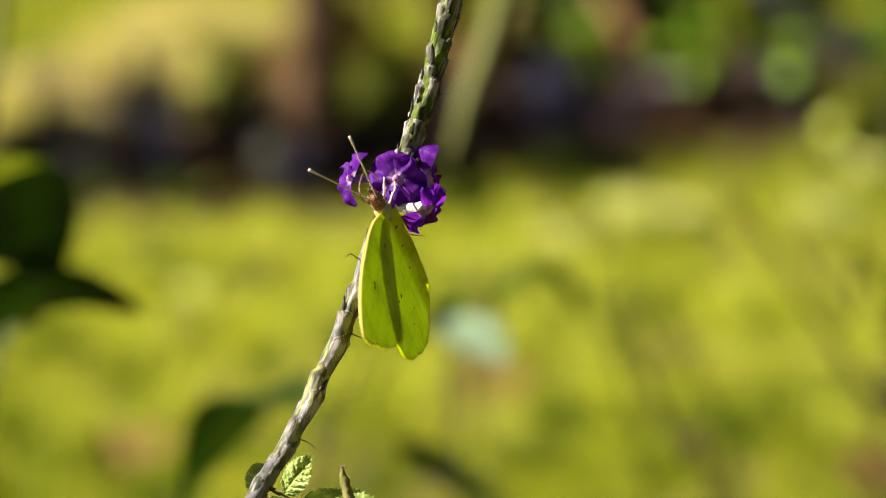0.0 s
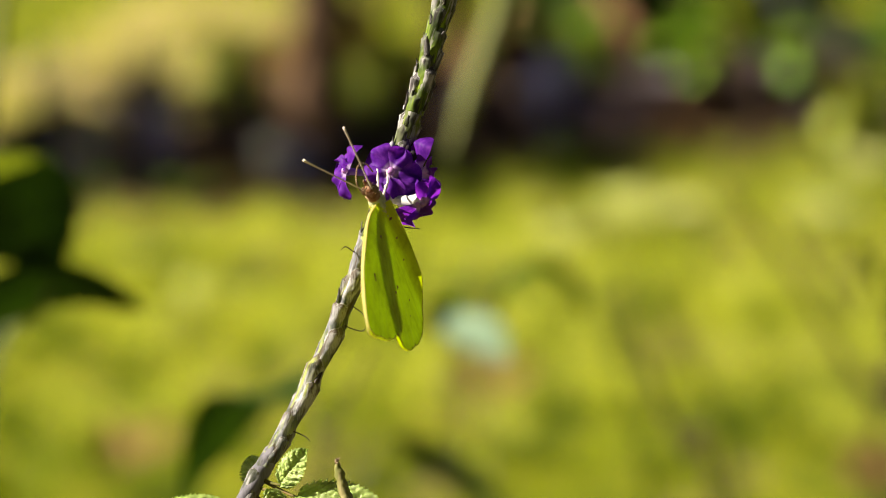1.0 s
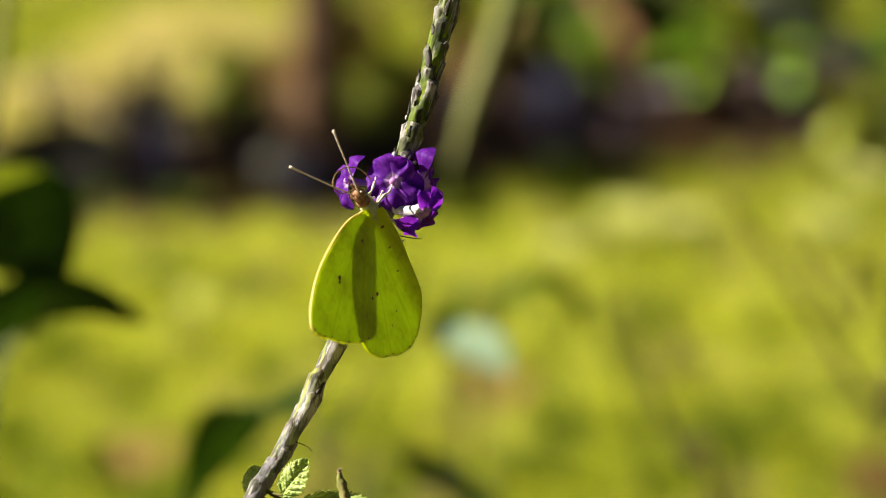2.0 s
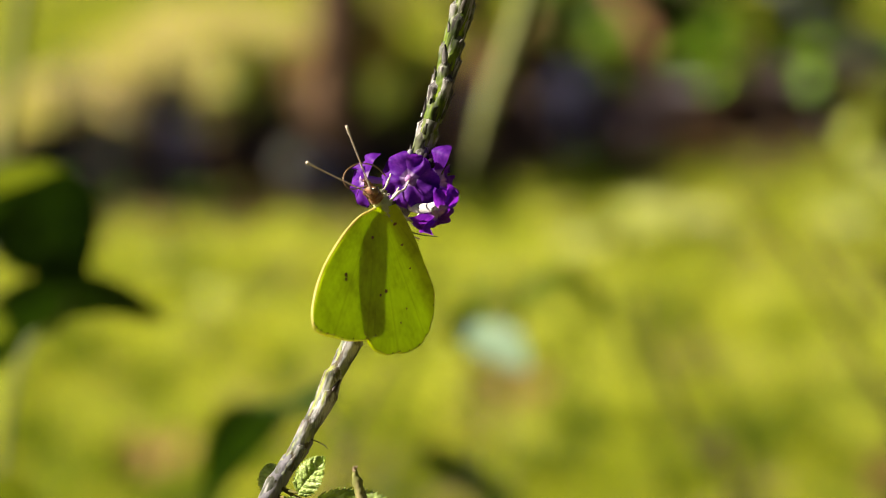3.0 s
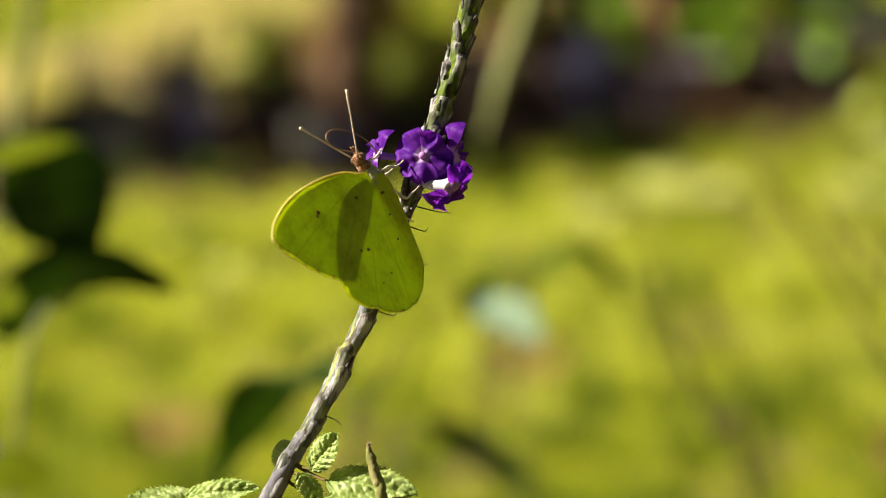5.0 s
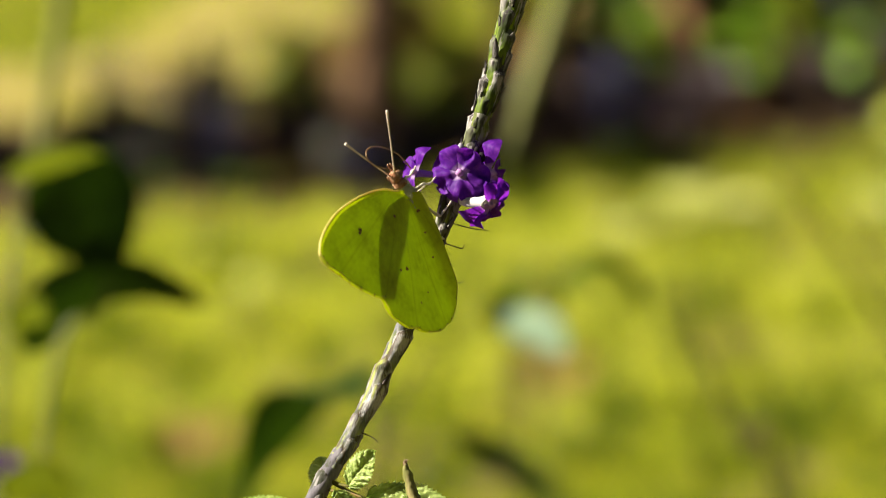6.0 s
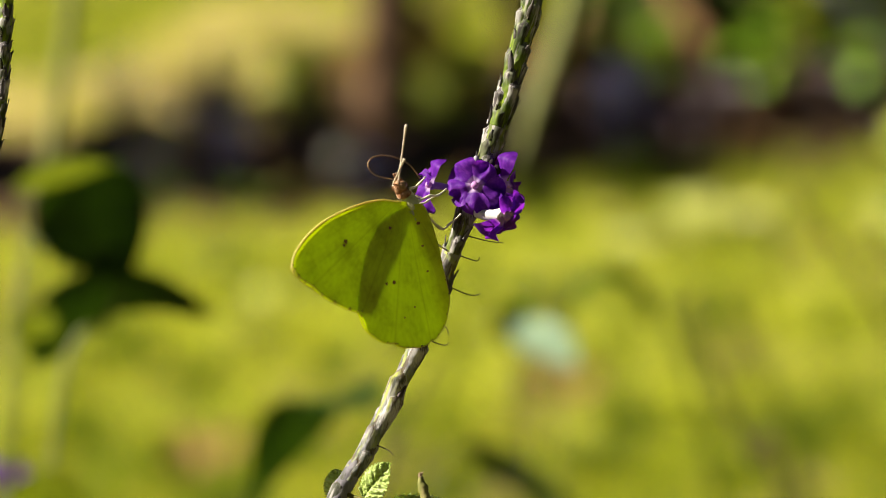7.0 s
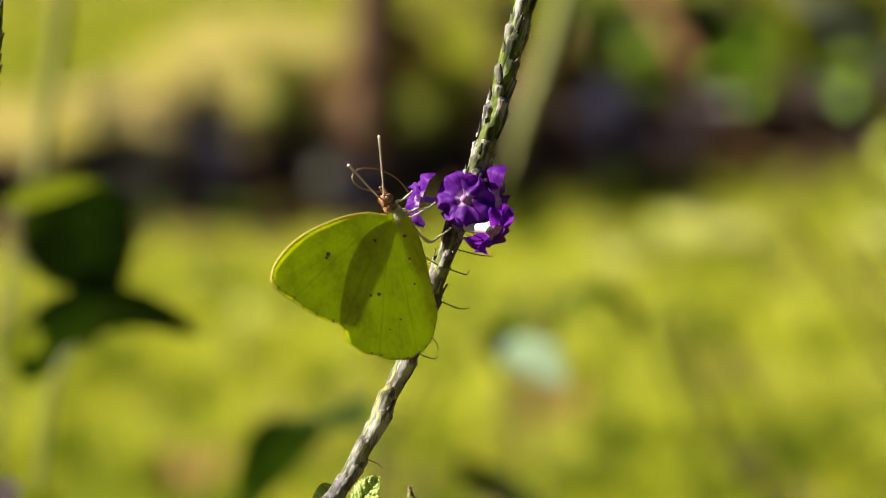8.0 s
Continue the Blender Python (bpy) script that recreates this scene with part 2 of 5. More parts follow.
TUFT = material("pinkish_bristle", [(0.30, 0.20, 0.14), (0.52, 0.38, 0.30)], 300, 0.7, 0.2, 0.3)
DARK_SPIKE = scale_material("dark_rind", (0.17, 0.22, 0.014), (0.070, 0.080, 0.035), (0.42, 0.39, 0.43), (0.020, 0.013, 0.016))
STALK = material("woody_stalk", [(0.035, 0.04, 0.02), (0.14, 0.13, 0.165), (0.24, 0.225, 0.27)], 240, 0.75, 0.5, gloss=0.2, dist=0.00012, stretch=(1.6, 1.6, 0.3))
BRACT = bract_material("bract", (0.045, 0.045, 0.016), (0.095, 0.082, 0.080))
GREY_BRACT = bract_material("grey_bract", (0.06, 0.07, 0.015), (0.12, 0.112, 0.125))
STYLE = material("dry_style", [(0.020, 0.014, 0.010), (0.05, 0.035, 0.02)], 300, 0.8, 0.2)
PETAL = petal_material("petal")
THROAT = material("throat", [(0.36, 0.12, 0.46), (0.62, 0.36, 0.64)], 500, 0.6, 0.2, 0.2)
TUBE = material("corolla_tube", [(0.50, 0.46, 0.52), (0.72, 0.70, 0.71)], 300, 0.5, 0.2, 0.25)
TUBE_VIOLET = material("violet_tube", [(0.18, 0.07, 0.42), (0.32, 0.16, 0.55)], 300, 0.5, 0.2, 0.25)
BUD = material("dark_bud", [(0.012, 0.008, 0.012), (0.04, 0.028, 0.045)], 400, 0.8, 0.3, gloss=0.08)
OLD_BUD = material("grey_bud", [(0.16, 0.14, 0.22), (0.34, 0.32, 0.40)], 400, 0.6, 0.3)
PETIOLE = material("petiole", [(0.04, 0.045, 0.010), (0.09, 0.085, 0.020), (0.20, 0.10, 0.05)], 300, 0.7, 0.3, gloss=0.15)
LEAF = material("crinkled_leaf", [(0.20, 0.29, 0.05), (0.46, 0.56, 0.20), (0.70, 0.77, 0.48)], 240, 0.40, 0.5, 0.25, (1.2, 1.3, 0.4), gloss=0.5, dist=0.00012)
FORE = wing_material("forewing_membrane", (0.76, 0.81, 0.035), (0.60, 0.72, 0.01), 8.0)
HIND = wing_material("hindwing_membrane", (0.76, 0.81, 0.035), (0.60, 0.72, 0.01), 9.5)
SPOT = material("wing_spot", [(0.14, 0.05, 0.012), (0.26, 0.11, 0.03)], 900, 0.7, 0.1)
# spots: along the body, out from it, radius
FORE_SPOTS = [(-0.0029, 0.0191, 0.00045), (-0.0035, 0.0198, 0.0003)]
HIND_SPOTS = [(-0.0131, 0.0104, 0.00038), (-0.0127, 0.0125, 0.0003), (-0.0028, 0.0066, 0.00034), (-0.0040, -0.0002, 0.0003), (-0.0136, 0.0010, 0.0002), (-0.0085, 0.0003, 0.00022), (-0.0203, 0.0108, 0.0002), (-0.0192, 0.0072, 0.0002)]
COSTA = material("wing_costa", [(0.70, 0.54, 0.18), (0.80, 0.70, 0.24), (0.82, 0.76, 0.34)], 400, 0.6, 0.1, 0.45, stretch=(1, 0.4, 0.4))
RIM = material("wing_rim", [(0.56, 0.50, 0.06), (0.72, 0.68, 0.14)], 300, 0.6, 0.1, 0.45)
FUR = material("pale_fur", [(0.40, 0.40, 0.20), (0.58, 0.57, 0.38)], 700, 0.8, 0.5, gloss=0.1, dist=0.0003)
HEAD = material("rusty_fur", [(0.10, 0.04, 0.02), (0.26, 0.12, 0.065), (0.44, 0.31, 0.23)], 900, 0.8, 0.6, gloss=0.15, dist=0.0003)
EYE = material("eye", [(0.10, 0.05, 0.03), (0.20, 0.12, 0.07)], 900, 0.25, 0.1)
ANTENNA = material("antenna", [(0.56, 0.44, 0.36), (0.82, 0.72, 0.64)], 500, 0.6, 0.2)
LEG = material("leg", [(0.52, 0.46, 0.34), (0.78, 0.73, 0.62)], 600, 0.6, 0.2)
PROBOSCIS = material("proboscis", [(0.16, 0.08, 0.04), (0.30, 0.18, 0.08)], 500, 0.5, 0.2)


# ---- building tools ----
def part(name, bm, mat, parent=None, label="", smooth=True):
    me = bpy.data.meshes.new(name)
    bm.to_mesh(me)
    bm.free()
    me.materials.append(mat)
    if smooth:
        me.shade_smooth()
    ob = new(name, me)
    if parent:
        ob.parent = parent
    return tagged(ob, label)


def piece(name, mesh, parent, m):
    ob = new(name, mesh)
    ob.parent, ob.matrix_basis = parent, m
    return ob


def smooth_line(pts, n):
    """n points on a smooth curve through pts."""
    p = [Vector(q) for q in pts]
    p = [2 * p[0] - p[1]] + p + [2 * p[-1] - p[-2]]
    out = []
    for i in range(n):
        s = i / (n - 1) * (len(p) - 3)
        k = min(int(s), len(p) - 4)
        f = s - k
        a, b, c, d = p[k:k + 4]
        out.append(0.5 * (2 * b + (c - a) * f + (2 * a - 5 * b + 4 * c - d) * f * f + (3 * b - a - 3 * c + d) * f ** 3))
    return out


def tube(bm, pts, radius, sides=8, bumps=0.0, ripple=0.35):
    """A round limb along pts; radius: a function of 0..1."""
    rings, side = [], None
    for i, p in enumerate(pts):
        t = (pts[min(i + 1, len(pts) - 1)] - pts[max(i - 1, 0)]).normalized()
        side = (side - side.dot(t) * t).normalized() if side else t.orthogonal().normalized()
        up, s = t.cross(side), i / (len(pts) - 1)
        ring = []
        for k in range(sides):
            a = 2 * math.pi * k / sides
            r = radius(s) * (1 + bumps * noise.noise(Vector((math.cos(a) * 1.3, math.sin(a) * 1.3, i * ripple))) + 0.5 * bumps * noise.noise(Vector((math.cos(a) * 3.1, math.sin(a) * 3.1, i * ripple * 2.2))))
            ring.append(bm.verts.new(p + r * (math.cos(a) * side + math.sin(a) * up)))
        rings.append(ring)
    for a, b in zip(rings, rings[1:]):
        for k in range(sides):
            bm.faces.new((a[k], a[(k + 1) % sides], b[(k + 1) % sides], b[k]))
    bm.faces.new(rings[0][::-1]), bm.faces.new(rings[-1])
    return bm


def ball(bm, centre, radii, rough=0.0, div=2):
    r = bmesh.ops.create_icosphere(bm, subdivisions=div, radius=1.0)
    for v in r["verts"]:
        k = 1 + rough * noise.noise(v.co * 3)
        v.co = Vector(centre) + Vector([c * q * k for c, q in zip(v.co, radii)])
    return bm


def aim(base, way, normal):
    """A pose whose y runs along way and whose z looks along normal."""
    y = Vector(way).normalized()
    z = Vector(normal)
    z = (z - z.dot(y) * y).normalized()
    m = Matrix((y.cross(z), y, z)).transposed().to_4x4()
    return Matrix.Translation(base) @ m


def leaf(length, width, teeth=0, quilt=0.0, droop=0.0, fold=0.15, rows=24, cols=9, blunt=0.75):
    """A leaf along y, face up z: toothed margin, quilted blade between the side veins, midrib sunk."""
    bm = bmesh.new()
    grid = []
    for i in range(rows + 1):
        s = i / rows
        half = 0.5 * width * (math.sin(math.pi * min(1, s ** blunt)) ** 0.8 if 0 < s < 1 else 0.02)
        if teeth:
            half *= 1 + 0.18 * (1 - 2 * abs((s * teeth) % 1 - 0.5))
        row = []
        for j in range(cols):
            q = 2 * j / (cols - 1) - 1
            vein = abs(math.sin(math.pi * teeth * 0.5 * (s - 0.22 * abs(q)))) if teeth else 0
            z = fold * half * abs(q) + quilt * vein * (1 - abs(q) ** 3) * (0.3 + abs(q)) - droop * length * s * s
            y = length * s * (1 - 0.25 * droop * s)
            row.append(bm.verts.new((q * half, y + 0.12 * half * abs(q), z + 0.02 * width * noise.noise(Vector((q * 2, s * 5, length * 99))) + quilt * 0.25 * noise.noise(Vector((q * 6, s * 22, 4))))))
        grid.append(row)
    for a, b in zip(grid, grid[1:]):
        for j in range(cols - 1):
            bm.faces.new((a[j], a[j + 1], b[j + 1], b[j]))
    bmesh.ops.solidify(bm, geom=bm.faces[:], thickness=width * 0.008)
    return bm


def crinkled_leaf(length, width, pairs, deep, droop, fold):
    """A blunt toothed leaf along y: side veins sunk, the blade puffed up between them."""
    bm = bmesh.new()
    rows, cols, grid = 96, 27, []
    for i in range(rows + 1):
        s = i / rows
        shape = math.sin(math.pi * min(1.0, 0.03 + 0.97 * s) ** 0.72) if s < 1 else 0.0
        half = 0.5 * width * max(0.03, shape) ** 0.62
        row = []
        for j in range(cols):
            q = 2 * j / (cols - 1) - 1
            w = abs(q)
            run = (s - 0.20 * w * (0.4 + 0.6 * w)) * pairs
            bump = abs(math.sin(math.pi * run)) ** 0.6
            cross = abs(math.sin(math.pi * (w * 3.2 + 0.3 * math.sin(run * 3)))) ** 0.5
            puff = deep * (0.65 * bump + 0.35 * bump * cross) * min(1, w * 6) * (1.05 - 0.5 * w ** 4)
            tooth = 1 + 0.12 * max(0, w - 0.8) / 0.2 * (2 * ((s * pairs * 2) % 1) - 0.7) * min(1, (1 - s) * 6)
            rough = deep * 0.5 * noise.noise(Vector((q * 9, s * 26, length * 700)))
            x = q * half * tooth
            y = length * s * (1 - 0.25 * droop * s) + 0.16 * half * w
            z = fold * half * w - 0.3 * fold * half * w ** 3 + puff + rough - droop * length * s * s + 0.06 * width * math.sin(s * 5 + 3 * q)
            row.append(bm.verts.new((x, y, z)))
        grid.append(row)
    for a, b in zip(grid, grid[1:]):
        for j in range(cols - 1):
            bm.faces.new((a[j], a[j + 1], b[j + 1], b[j]))
    bmesh.ops.solidify(bm, geom=bm.faces[:], thickness=width * 0.012)
    return bm


def arched_leaf(pts, width, face):
    """A leaf bent along a curve, its face turned one way."""
    bm = bmesh.new()
    line, n = smooth_line(pts, 30), Vector(face).normalized()
    rows = []
    for i, p in enumerate(line):
        s = i / 29
        t = (line[min(i + 1, 29)] - line[max(i - 1, 0)]).normalized()
        side = t.cross(n).normalized()
        half = 0.5 * width * (0.04 + 0.96 * math.sin(math.pi * s ** 0.8) ** 0.7)
        rows.append([bm.verts.new(p + side * half * q + side.cross(t) * 0.2 * half * abs(q)) for q in (-1, -0.5, 0, 0.5, 1)])
    for a, b in zip(rows, rows[1:]):
        for j in range(4):
            bm.faces.new((a[j], a[j + 1], b[j + 1], b[j]))
    bmesh.ops.solidify(bm, geom=bm.faces[:], thickness=width * 0.01)
    return bm


def mesh_of(bm, name, mat):
    me = bpy.data.meshes.new(name)
    bm.to_mesh(me)
    bm.free()
    me.materials.append(mat)
    me.shade_smooth()
    return me


def spot(u, v, w=0.0):
    """A place by the leaning plane of the flower spike: millimetres along it, up it, and in front of it."""
    return Vector((u, 992.55 + 0.12187 * v - 0.99255 * w, 1128.13 + 0.99255 * v + 0.12187 * w)) / 1000


def empty(name, place, label, category, group=""):
    ob = new(name)
    ob.empty_display_size = 0.02
    ob.location = place
    return tagged(ob, label, category, group)


# ---- ground ----
def ground():
    bm = bmesh.new()
    xs = [-300, -60, -15] + [-5 + 0.25 * i for i in range(41)] + [15, 60, 300]
    ys = [-300, -60, -15, -4] + [-1 + 0.25 * i for i in range(85)] + [35, 90, 400]
    rows = [[bm.verts.new((x, y, 0.012 * noise.noise(Vector((x * 1.1, y * 1.1, 0))) - 0.006)) for x in xs] for y in ys]
    for a, b in zip(rows, rows[1:]):
        for j in range(len(xs) - 1):
            bm.faces.new((a[j], a[j + 1], b[j + 1], b[j]))
    tagged(part("ground", bm, LAWN), "sunlit short lawn reaching to the horizon", "lawn", kind="structure")


def sheet(name, outline, lift, mat, label, category):
    """A low mound of soil over an outline on the ground."""
    bm = bmesh.new()
    n = 60
    ring = smooth_line([(*p, 0) for p in outline] + [(*outline[0], 0)], n + 1)[:n]
    mid = sum(ring, Vector()) / n
    loops = []
    for f, z in ((1.0, -0.02), (0.96, lift * 0.7), (0.8, lift), (0.55, lift), (0.3, lift)):
        loops.append([bm.verts.new(mid + (p - mid) * f + Vector((0, 0, z + (0.012 * noise.noise(p * 3 * f) if f < 0.99 else 0)))) for p in ring])
    for a, b in zip(loops, loops[1:]):
        for k in range(n):
            bm.faces.new((a[k], a[(k + 1) % n], b[(k + 1) % n], b[k]))
    bm.faces.new(loops[-1])
    return tagged(part(name, bm, mat), label, category, kind="structure")


BED = [(-2.6, 9.9), (-0.95, 10.4), (-0.35, 10.65), (-0.02, 11.45), (0.29, 11.85), (0.55, 12.2), (0.80, 12.05), (1.0, 12.3), (1.3, 12.5), (2.4, 13.4), (2.6, 16), (1.0, 15.6), (-0.2, 13.2), (-1.15, 12.5), (-2.8, 11.5)]


def in_outline(x, y, poly):
    inside = False
    for (x0, y0), (x1, y1) in zip(poly, poly[1:] + poly[:1]):
        if (y0 > y) != (y1 > y) and x < (x1 - x0) * (y - y0) / (y1 - y0) + x0:
            inside = not inside
    return inside


def grass():
    rng = np.random.default_rng(5)
    verts, faces = [], []
    while len(faces) < 60000:
        y = 5.0 + 13.0 * rng.random() ** 1.3
        x = rng.uniform(-1, 1) * (0.5 + 0.13 * y)
        if in_outline(x, y, BED):
            continue
        tall = 0.8 + 0.6 * noise.noise(Vector((x * 2.2, y * 1.6, 3.0)))
        h, w = rng.uniform(0.02, 0.05) * tall, rng.uniform(0.002, 0.0035)
        a, lean = rng.uniform(0, 6.283), rng.uniform(0.1, 0.9) * h
        c, s, k = math.cos(a), math.sin(a), len(verts)
        lx, ly = lean * math.cos(a + 1.4), lean * math.sin(a + 1.4)
        verts += [(x - c * w, y - s * w, -0.004), (x + c * w, y + s * w, -0.004), (x + lx, y + ly, h)]
        faces.append((k, k + 1, k + 2))
    me = bpy.data.meshes.new("grass")
    me.from_pydata(verts, [], faces)
    me.materials.append(BLADE)
    tagged(new("grass", me), "yellow-green sunlit blades of lawn grass", "grass", kind="stuff")


def tufts(name, mat, label, count, seed, tall, near, deep):
    """Longer tufts standing out of the lawn."""
    rng = np.random.default_rng(seed)
    verts, faces = [], []
    for _ in range(count):
        y = near + deep * rng.random()
        x = rng.uniform(-1, 1) * (0.15 + 0.10 * y)
        if in_outline(x, y, BED):
            continue
        for _ in range(46):
            a, d = rng.uniform(0, 6.283), abs(rng.normal(0, 0.028))
            px, py, h = x + d * math.cos(a), y + d * math.sin(a), tall * rng.uniform(0.5, 1.1)
            b, w, k = rng.uniform(0, 6.283), rng.uniform(0.002, 0.004), len(verts)
            c, s, lean = math.cos(b), math.sin(b), 0.3 * h
            verts += [(px - c * w, py - s * w, -0.004), (px + c * w, py + s * w, -0.004), (px + lean * math.cos(a), py + lean * math.sin(a), h)]
            faces.append((k, k + 1, k + 2))
    me = bpy.data.meshes.new(name)
    me.from_pydata(verts, [], faces)
    me.materials.append(mat)
    tagged(new(name, me), label, "grass", kind="stuff")


# ---- garden bed behind the lawn ----
def tree(x, y, top, spread, height, thick, leaves, seed, label):
    """A tree: tapered trunk, limbs, and a loose crown of single leaves."""
    ob = empty("tree", (x, y, 0), label, "tree", "garden trees")
    top = Vector(top)
    line = smooth_line([(0, 0, -0.05), (0.02, 0, 0.25 * top.z), (0.6 * top.x, 0.5 * top.y, 0.6 * top.z), top], 22)
    part("trunk", tube(bmesh.new(), line, lambda s: thick * (1 - 0.45 * s) + 0.5 * thick * max(0, 0.12 - s) / 0.12, 14, 0.25), BARK, ob)
    rng = random.Random(seed)
    tips = []
    for k in range(11):
        a, r = k * 2.4, rng.uniform(0.35, 1)
        end = top + Vector((spread[0] * math.cos(a) * r, spread[1] * math.sin(a) * r, rng.uniform(0.0, height)))
        part("limb", tube(bmesh.new(), smooth_line([top + Vector((0, 0, -0.25)), (top + end) / 2 + Vector((0, 0, 0.12)), end], 9), lambda s: 0.35 * thick * (1 - 0.8 * s), 7, 0.2), BARK, ob)
        tips.append(end)
    verts, faces = [], []
    for k in range(leaves):
        c = rng.choice(tips) + Vector((rng.gauss(0, 0.24), rng.gauss(0, 0.22), rng.gauss(0, 0.2)))
        m = Euler((rng.uniform(-0.9, 0.9), rng.uniform(-0.9, 0.9), rng.uniform(0, 6.3))).to_matrix()
        s, i = rng.uniform(0.06, 0.11), len(verts)
        for q in ((0, -1, 0), (0.42, -0.2, 0.1), (0, 1, -0.15), (-0.42, -0.2, 0.1)):
            verts.append(c + m @ (Vector(q) * s))
        faces += [(i, i + 1, i + 2), (i, i + 2, i + 3)]
    me = bpy.data.meshes.new("crown")
    me.from_pydata(verts, [], faces)
    me.materials.append(CROWN)
    new("crown", me).parent = ob


def broad_shrub(x, y, n, reach, height, seed, mesh, name, label):
    """A shrub of branching stems, each leaf a piece of its own."""
    rng = random.Random(seed)
    shrub = empty(name, (x, y, 0), label, "shrub", "bed shrubs")
    for k in range(max(3, n // 12)):
        a, r = rng.uniform(0, 6.28), reach * rng.uniform(0.15, 1)
        end = Vector((r * math.cos(a), r * math.sin(a), height * rng.uniform(0.55, 1)))
        line = smooth_line([(0.1 * end.x, 0.1 * end.y, -0.03), (0.35 * end.x, 0.35 * end.y, 0.55 * end.z), end], 9)
        part("stem", tube(bmesh.new(), line, lambda s: 0.012 * (1 - 0.6 * s), 6, 0.2), BARK, shrub)
        for j in range(12):
            p = line[2 + j % 7]
            b = rng.uniform(0, 6.28)
            way = Vector((math.cos(b), math.sin(b), rng.uniform(-0.5, 0.5)))
            m = aim(p, way, Vector((rng.gauss(-0.4, 0.5), rng.gauss(-0.4, 0.4), 1))) @ Matrix.Scale(rng.uniform(0.7, 1.2), 4)
            piece("leaf", mesh, shrub, m)
    return shrub


def salvia(x, y, h, n, seed, mat, label):
    rng = random.Random(seed)
    plant = empty("salvia", (x, y, 0), label, "flowers", "lilac flowers")
    for k in range(n):
        a = rng.uniform(0, 6.28)
        d = Vector((math.cos(a), math.sin(a), 0)) * h * rng.uniform(0.04, 0.2)
        top = d + Vector((0, 0, h * rng.uniform(0.75, 1.05)))
        line = smooth_line([d * 0.2 + Vector((0, 0, -0.02)), d * 0.6 + Vector((0, 0, h * 0.4)), top], 10)
        stem = part("stem", tube(bmesh.new(), line, lambda s: 0.003, 5), WEED_STEM, plant)
        bm = bmesh.new()
        for j in range(110):
            p = line[3 + j % 7] + Vector((rng.gauss(0, 0.011), rng.gauss(0, 0.011), rng.gauss(0, 0.010)))
            q = Euler((rng.uniform(0, 6), rng.uniform(0, 6), 0)).to_matrix()
            s = rng.uniform(0.006, 0.011)
            v = [bm.verts.new(p + q @ Vector(c) * s) for c in ((-0.5, 0, 0), (0, -0.2, 0.5), (0.6, 0.2, 0.1), (0.1, 1, -0.2))]
            bm.faces.new(v[:3]), bm.faces.new((v[0], v[2], v[3])), bm.faces.new((v[0], v[3], v[1]))
        tagged(part("plume", bm, mat, stem), kind="stuff")


# ---- weeds between the subject and the lawn ----
def weed(name, label, base, stem_pts, radius, leaves, stem_mat=WEED_STEM, leaf_mat=WEED):
    """A thin-stemmed weed from the ground up; leaves: (base, tip, face, width, droop, teeth)."""
    plant = empty(name, (base[0], base[1], 0), label, "weed", "weeds")
    o = plant.location
    pts = [Vector((0, 0, -0.02))] + [Vector(p) - o for p in stem_pts]
    part("stem", tube(bmesh.new(), smooth_line(pts, 40), lambda s: radius * (1.15 - 0.35 * s), 8, 0.15), stem_mat, plant)
    for b, t, face, width, droop, teeth in leaves:
        b, t = Vector(b) - o, Vector(t) - o
        stalk_from = min(smooth_line(pts, 40), key=lambda p: (p - b).length)
        if (stalk_from - b).length > 0.002:
            part("petiole", tube(bmesh.new(), smooth_line([stalk_from, (stalk_from + b) / 2 + Vector((0, 0, 0.004)), b], 6), lambda s: radius * 0.45, 6), stem_mat, plant)
        bm = leaf((t - b).length, width, teeth, width * 0.03, droop)
        ob = part("leaf", bm, leaf_mat, plant)
        ob.matrix_basis = aim(b, t - b, face)
    return plant


# ---- porterweed ----
def bract_mesh(name, length, width, curl, mat):
    bm = bmesh.new()
    grid = []
    for i in range(7):
        s = i / 6
        half = width * 0.5 * (0.75 + 0.5 * s if s < 0.45 else 0.975 * (1 - (s - 0.45) / 0.55) ** 0.8) + 0.00004
        grid.append([bm.verts.new((q * half, length * s, 0.00035 * (1 - q * q) * (0.4 + 0.6 * s) + curl * s ** 3 + 0.00012)) for q in (-1, -0.4, 0.4, 1)])
    for a, b in zip(grid, grid[1:]):
        for j in range(3):
            bm.faces.new((a[j], a[j + 1], b[j + 1], b[j]))
    bmesh.ops.solidify(bm, geom=bm.faces[:], thickness=0.00018)
    return mesh_of(bm, name, mat)


SIZES = ((0.0036, 0.0012, 0.0002), (0.0030, 0.0014, 0.0003), (0.0042, 0.0011, 0.0003), (0.0026, 0.0012, 0.0004))
BRACTS = [bract_mesh("bract", *q, BRACT) for q in SIZES]
GREY_BRACTS = [bract_mesh("bract", *q, GREY_BRACT) for q in SIZES]


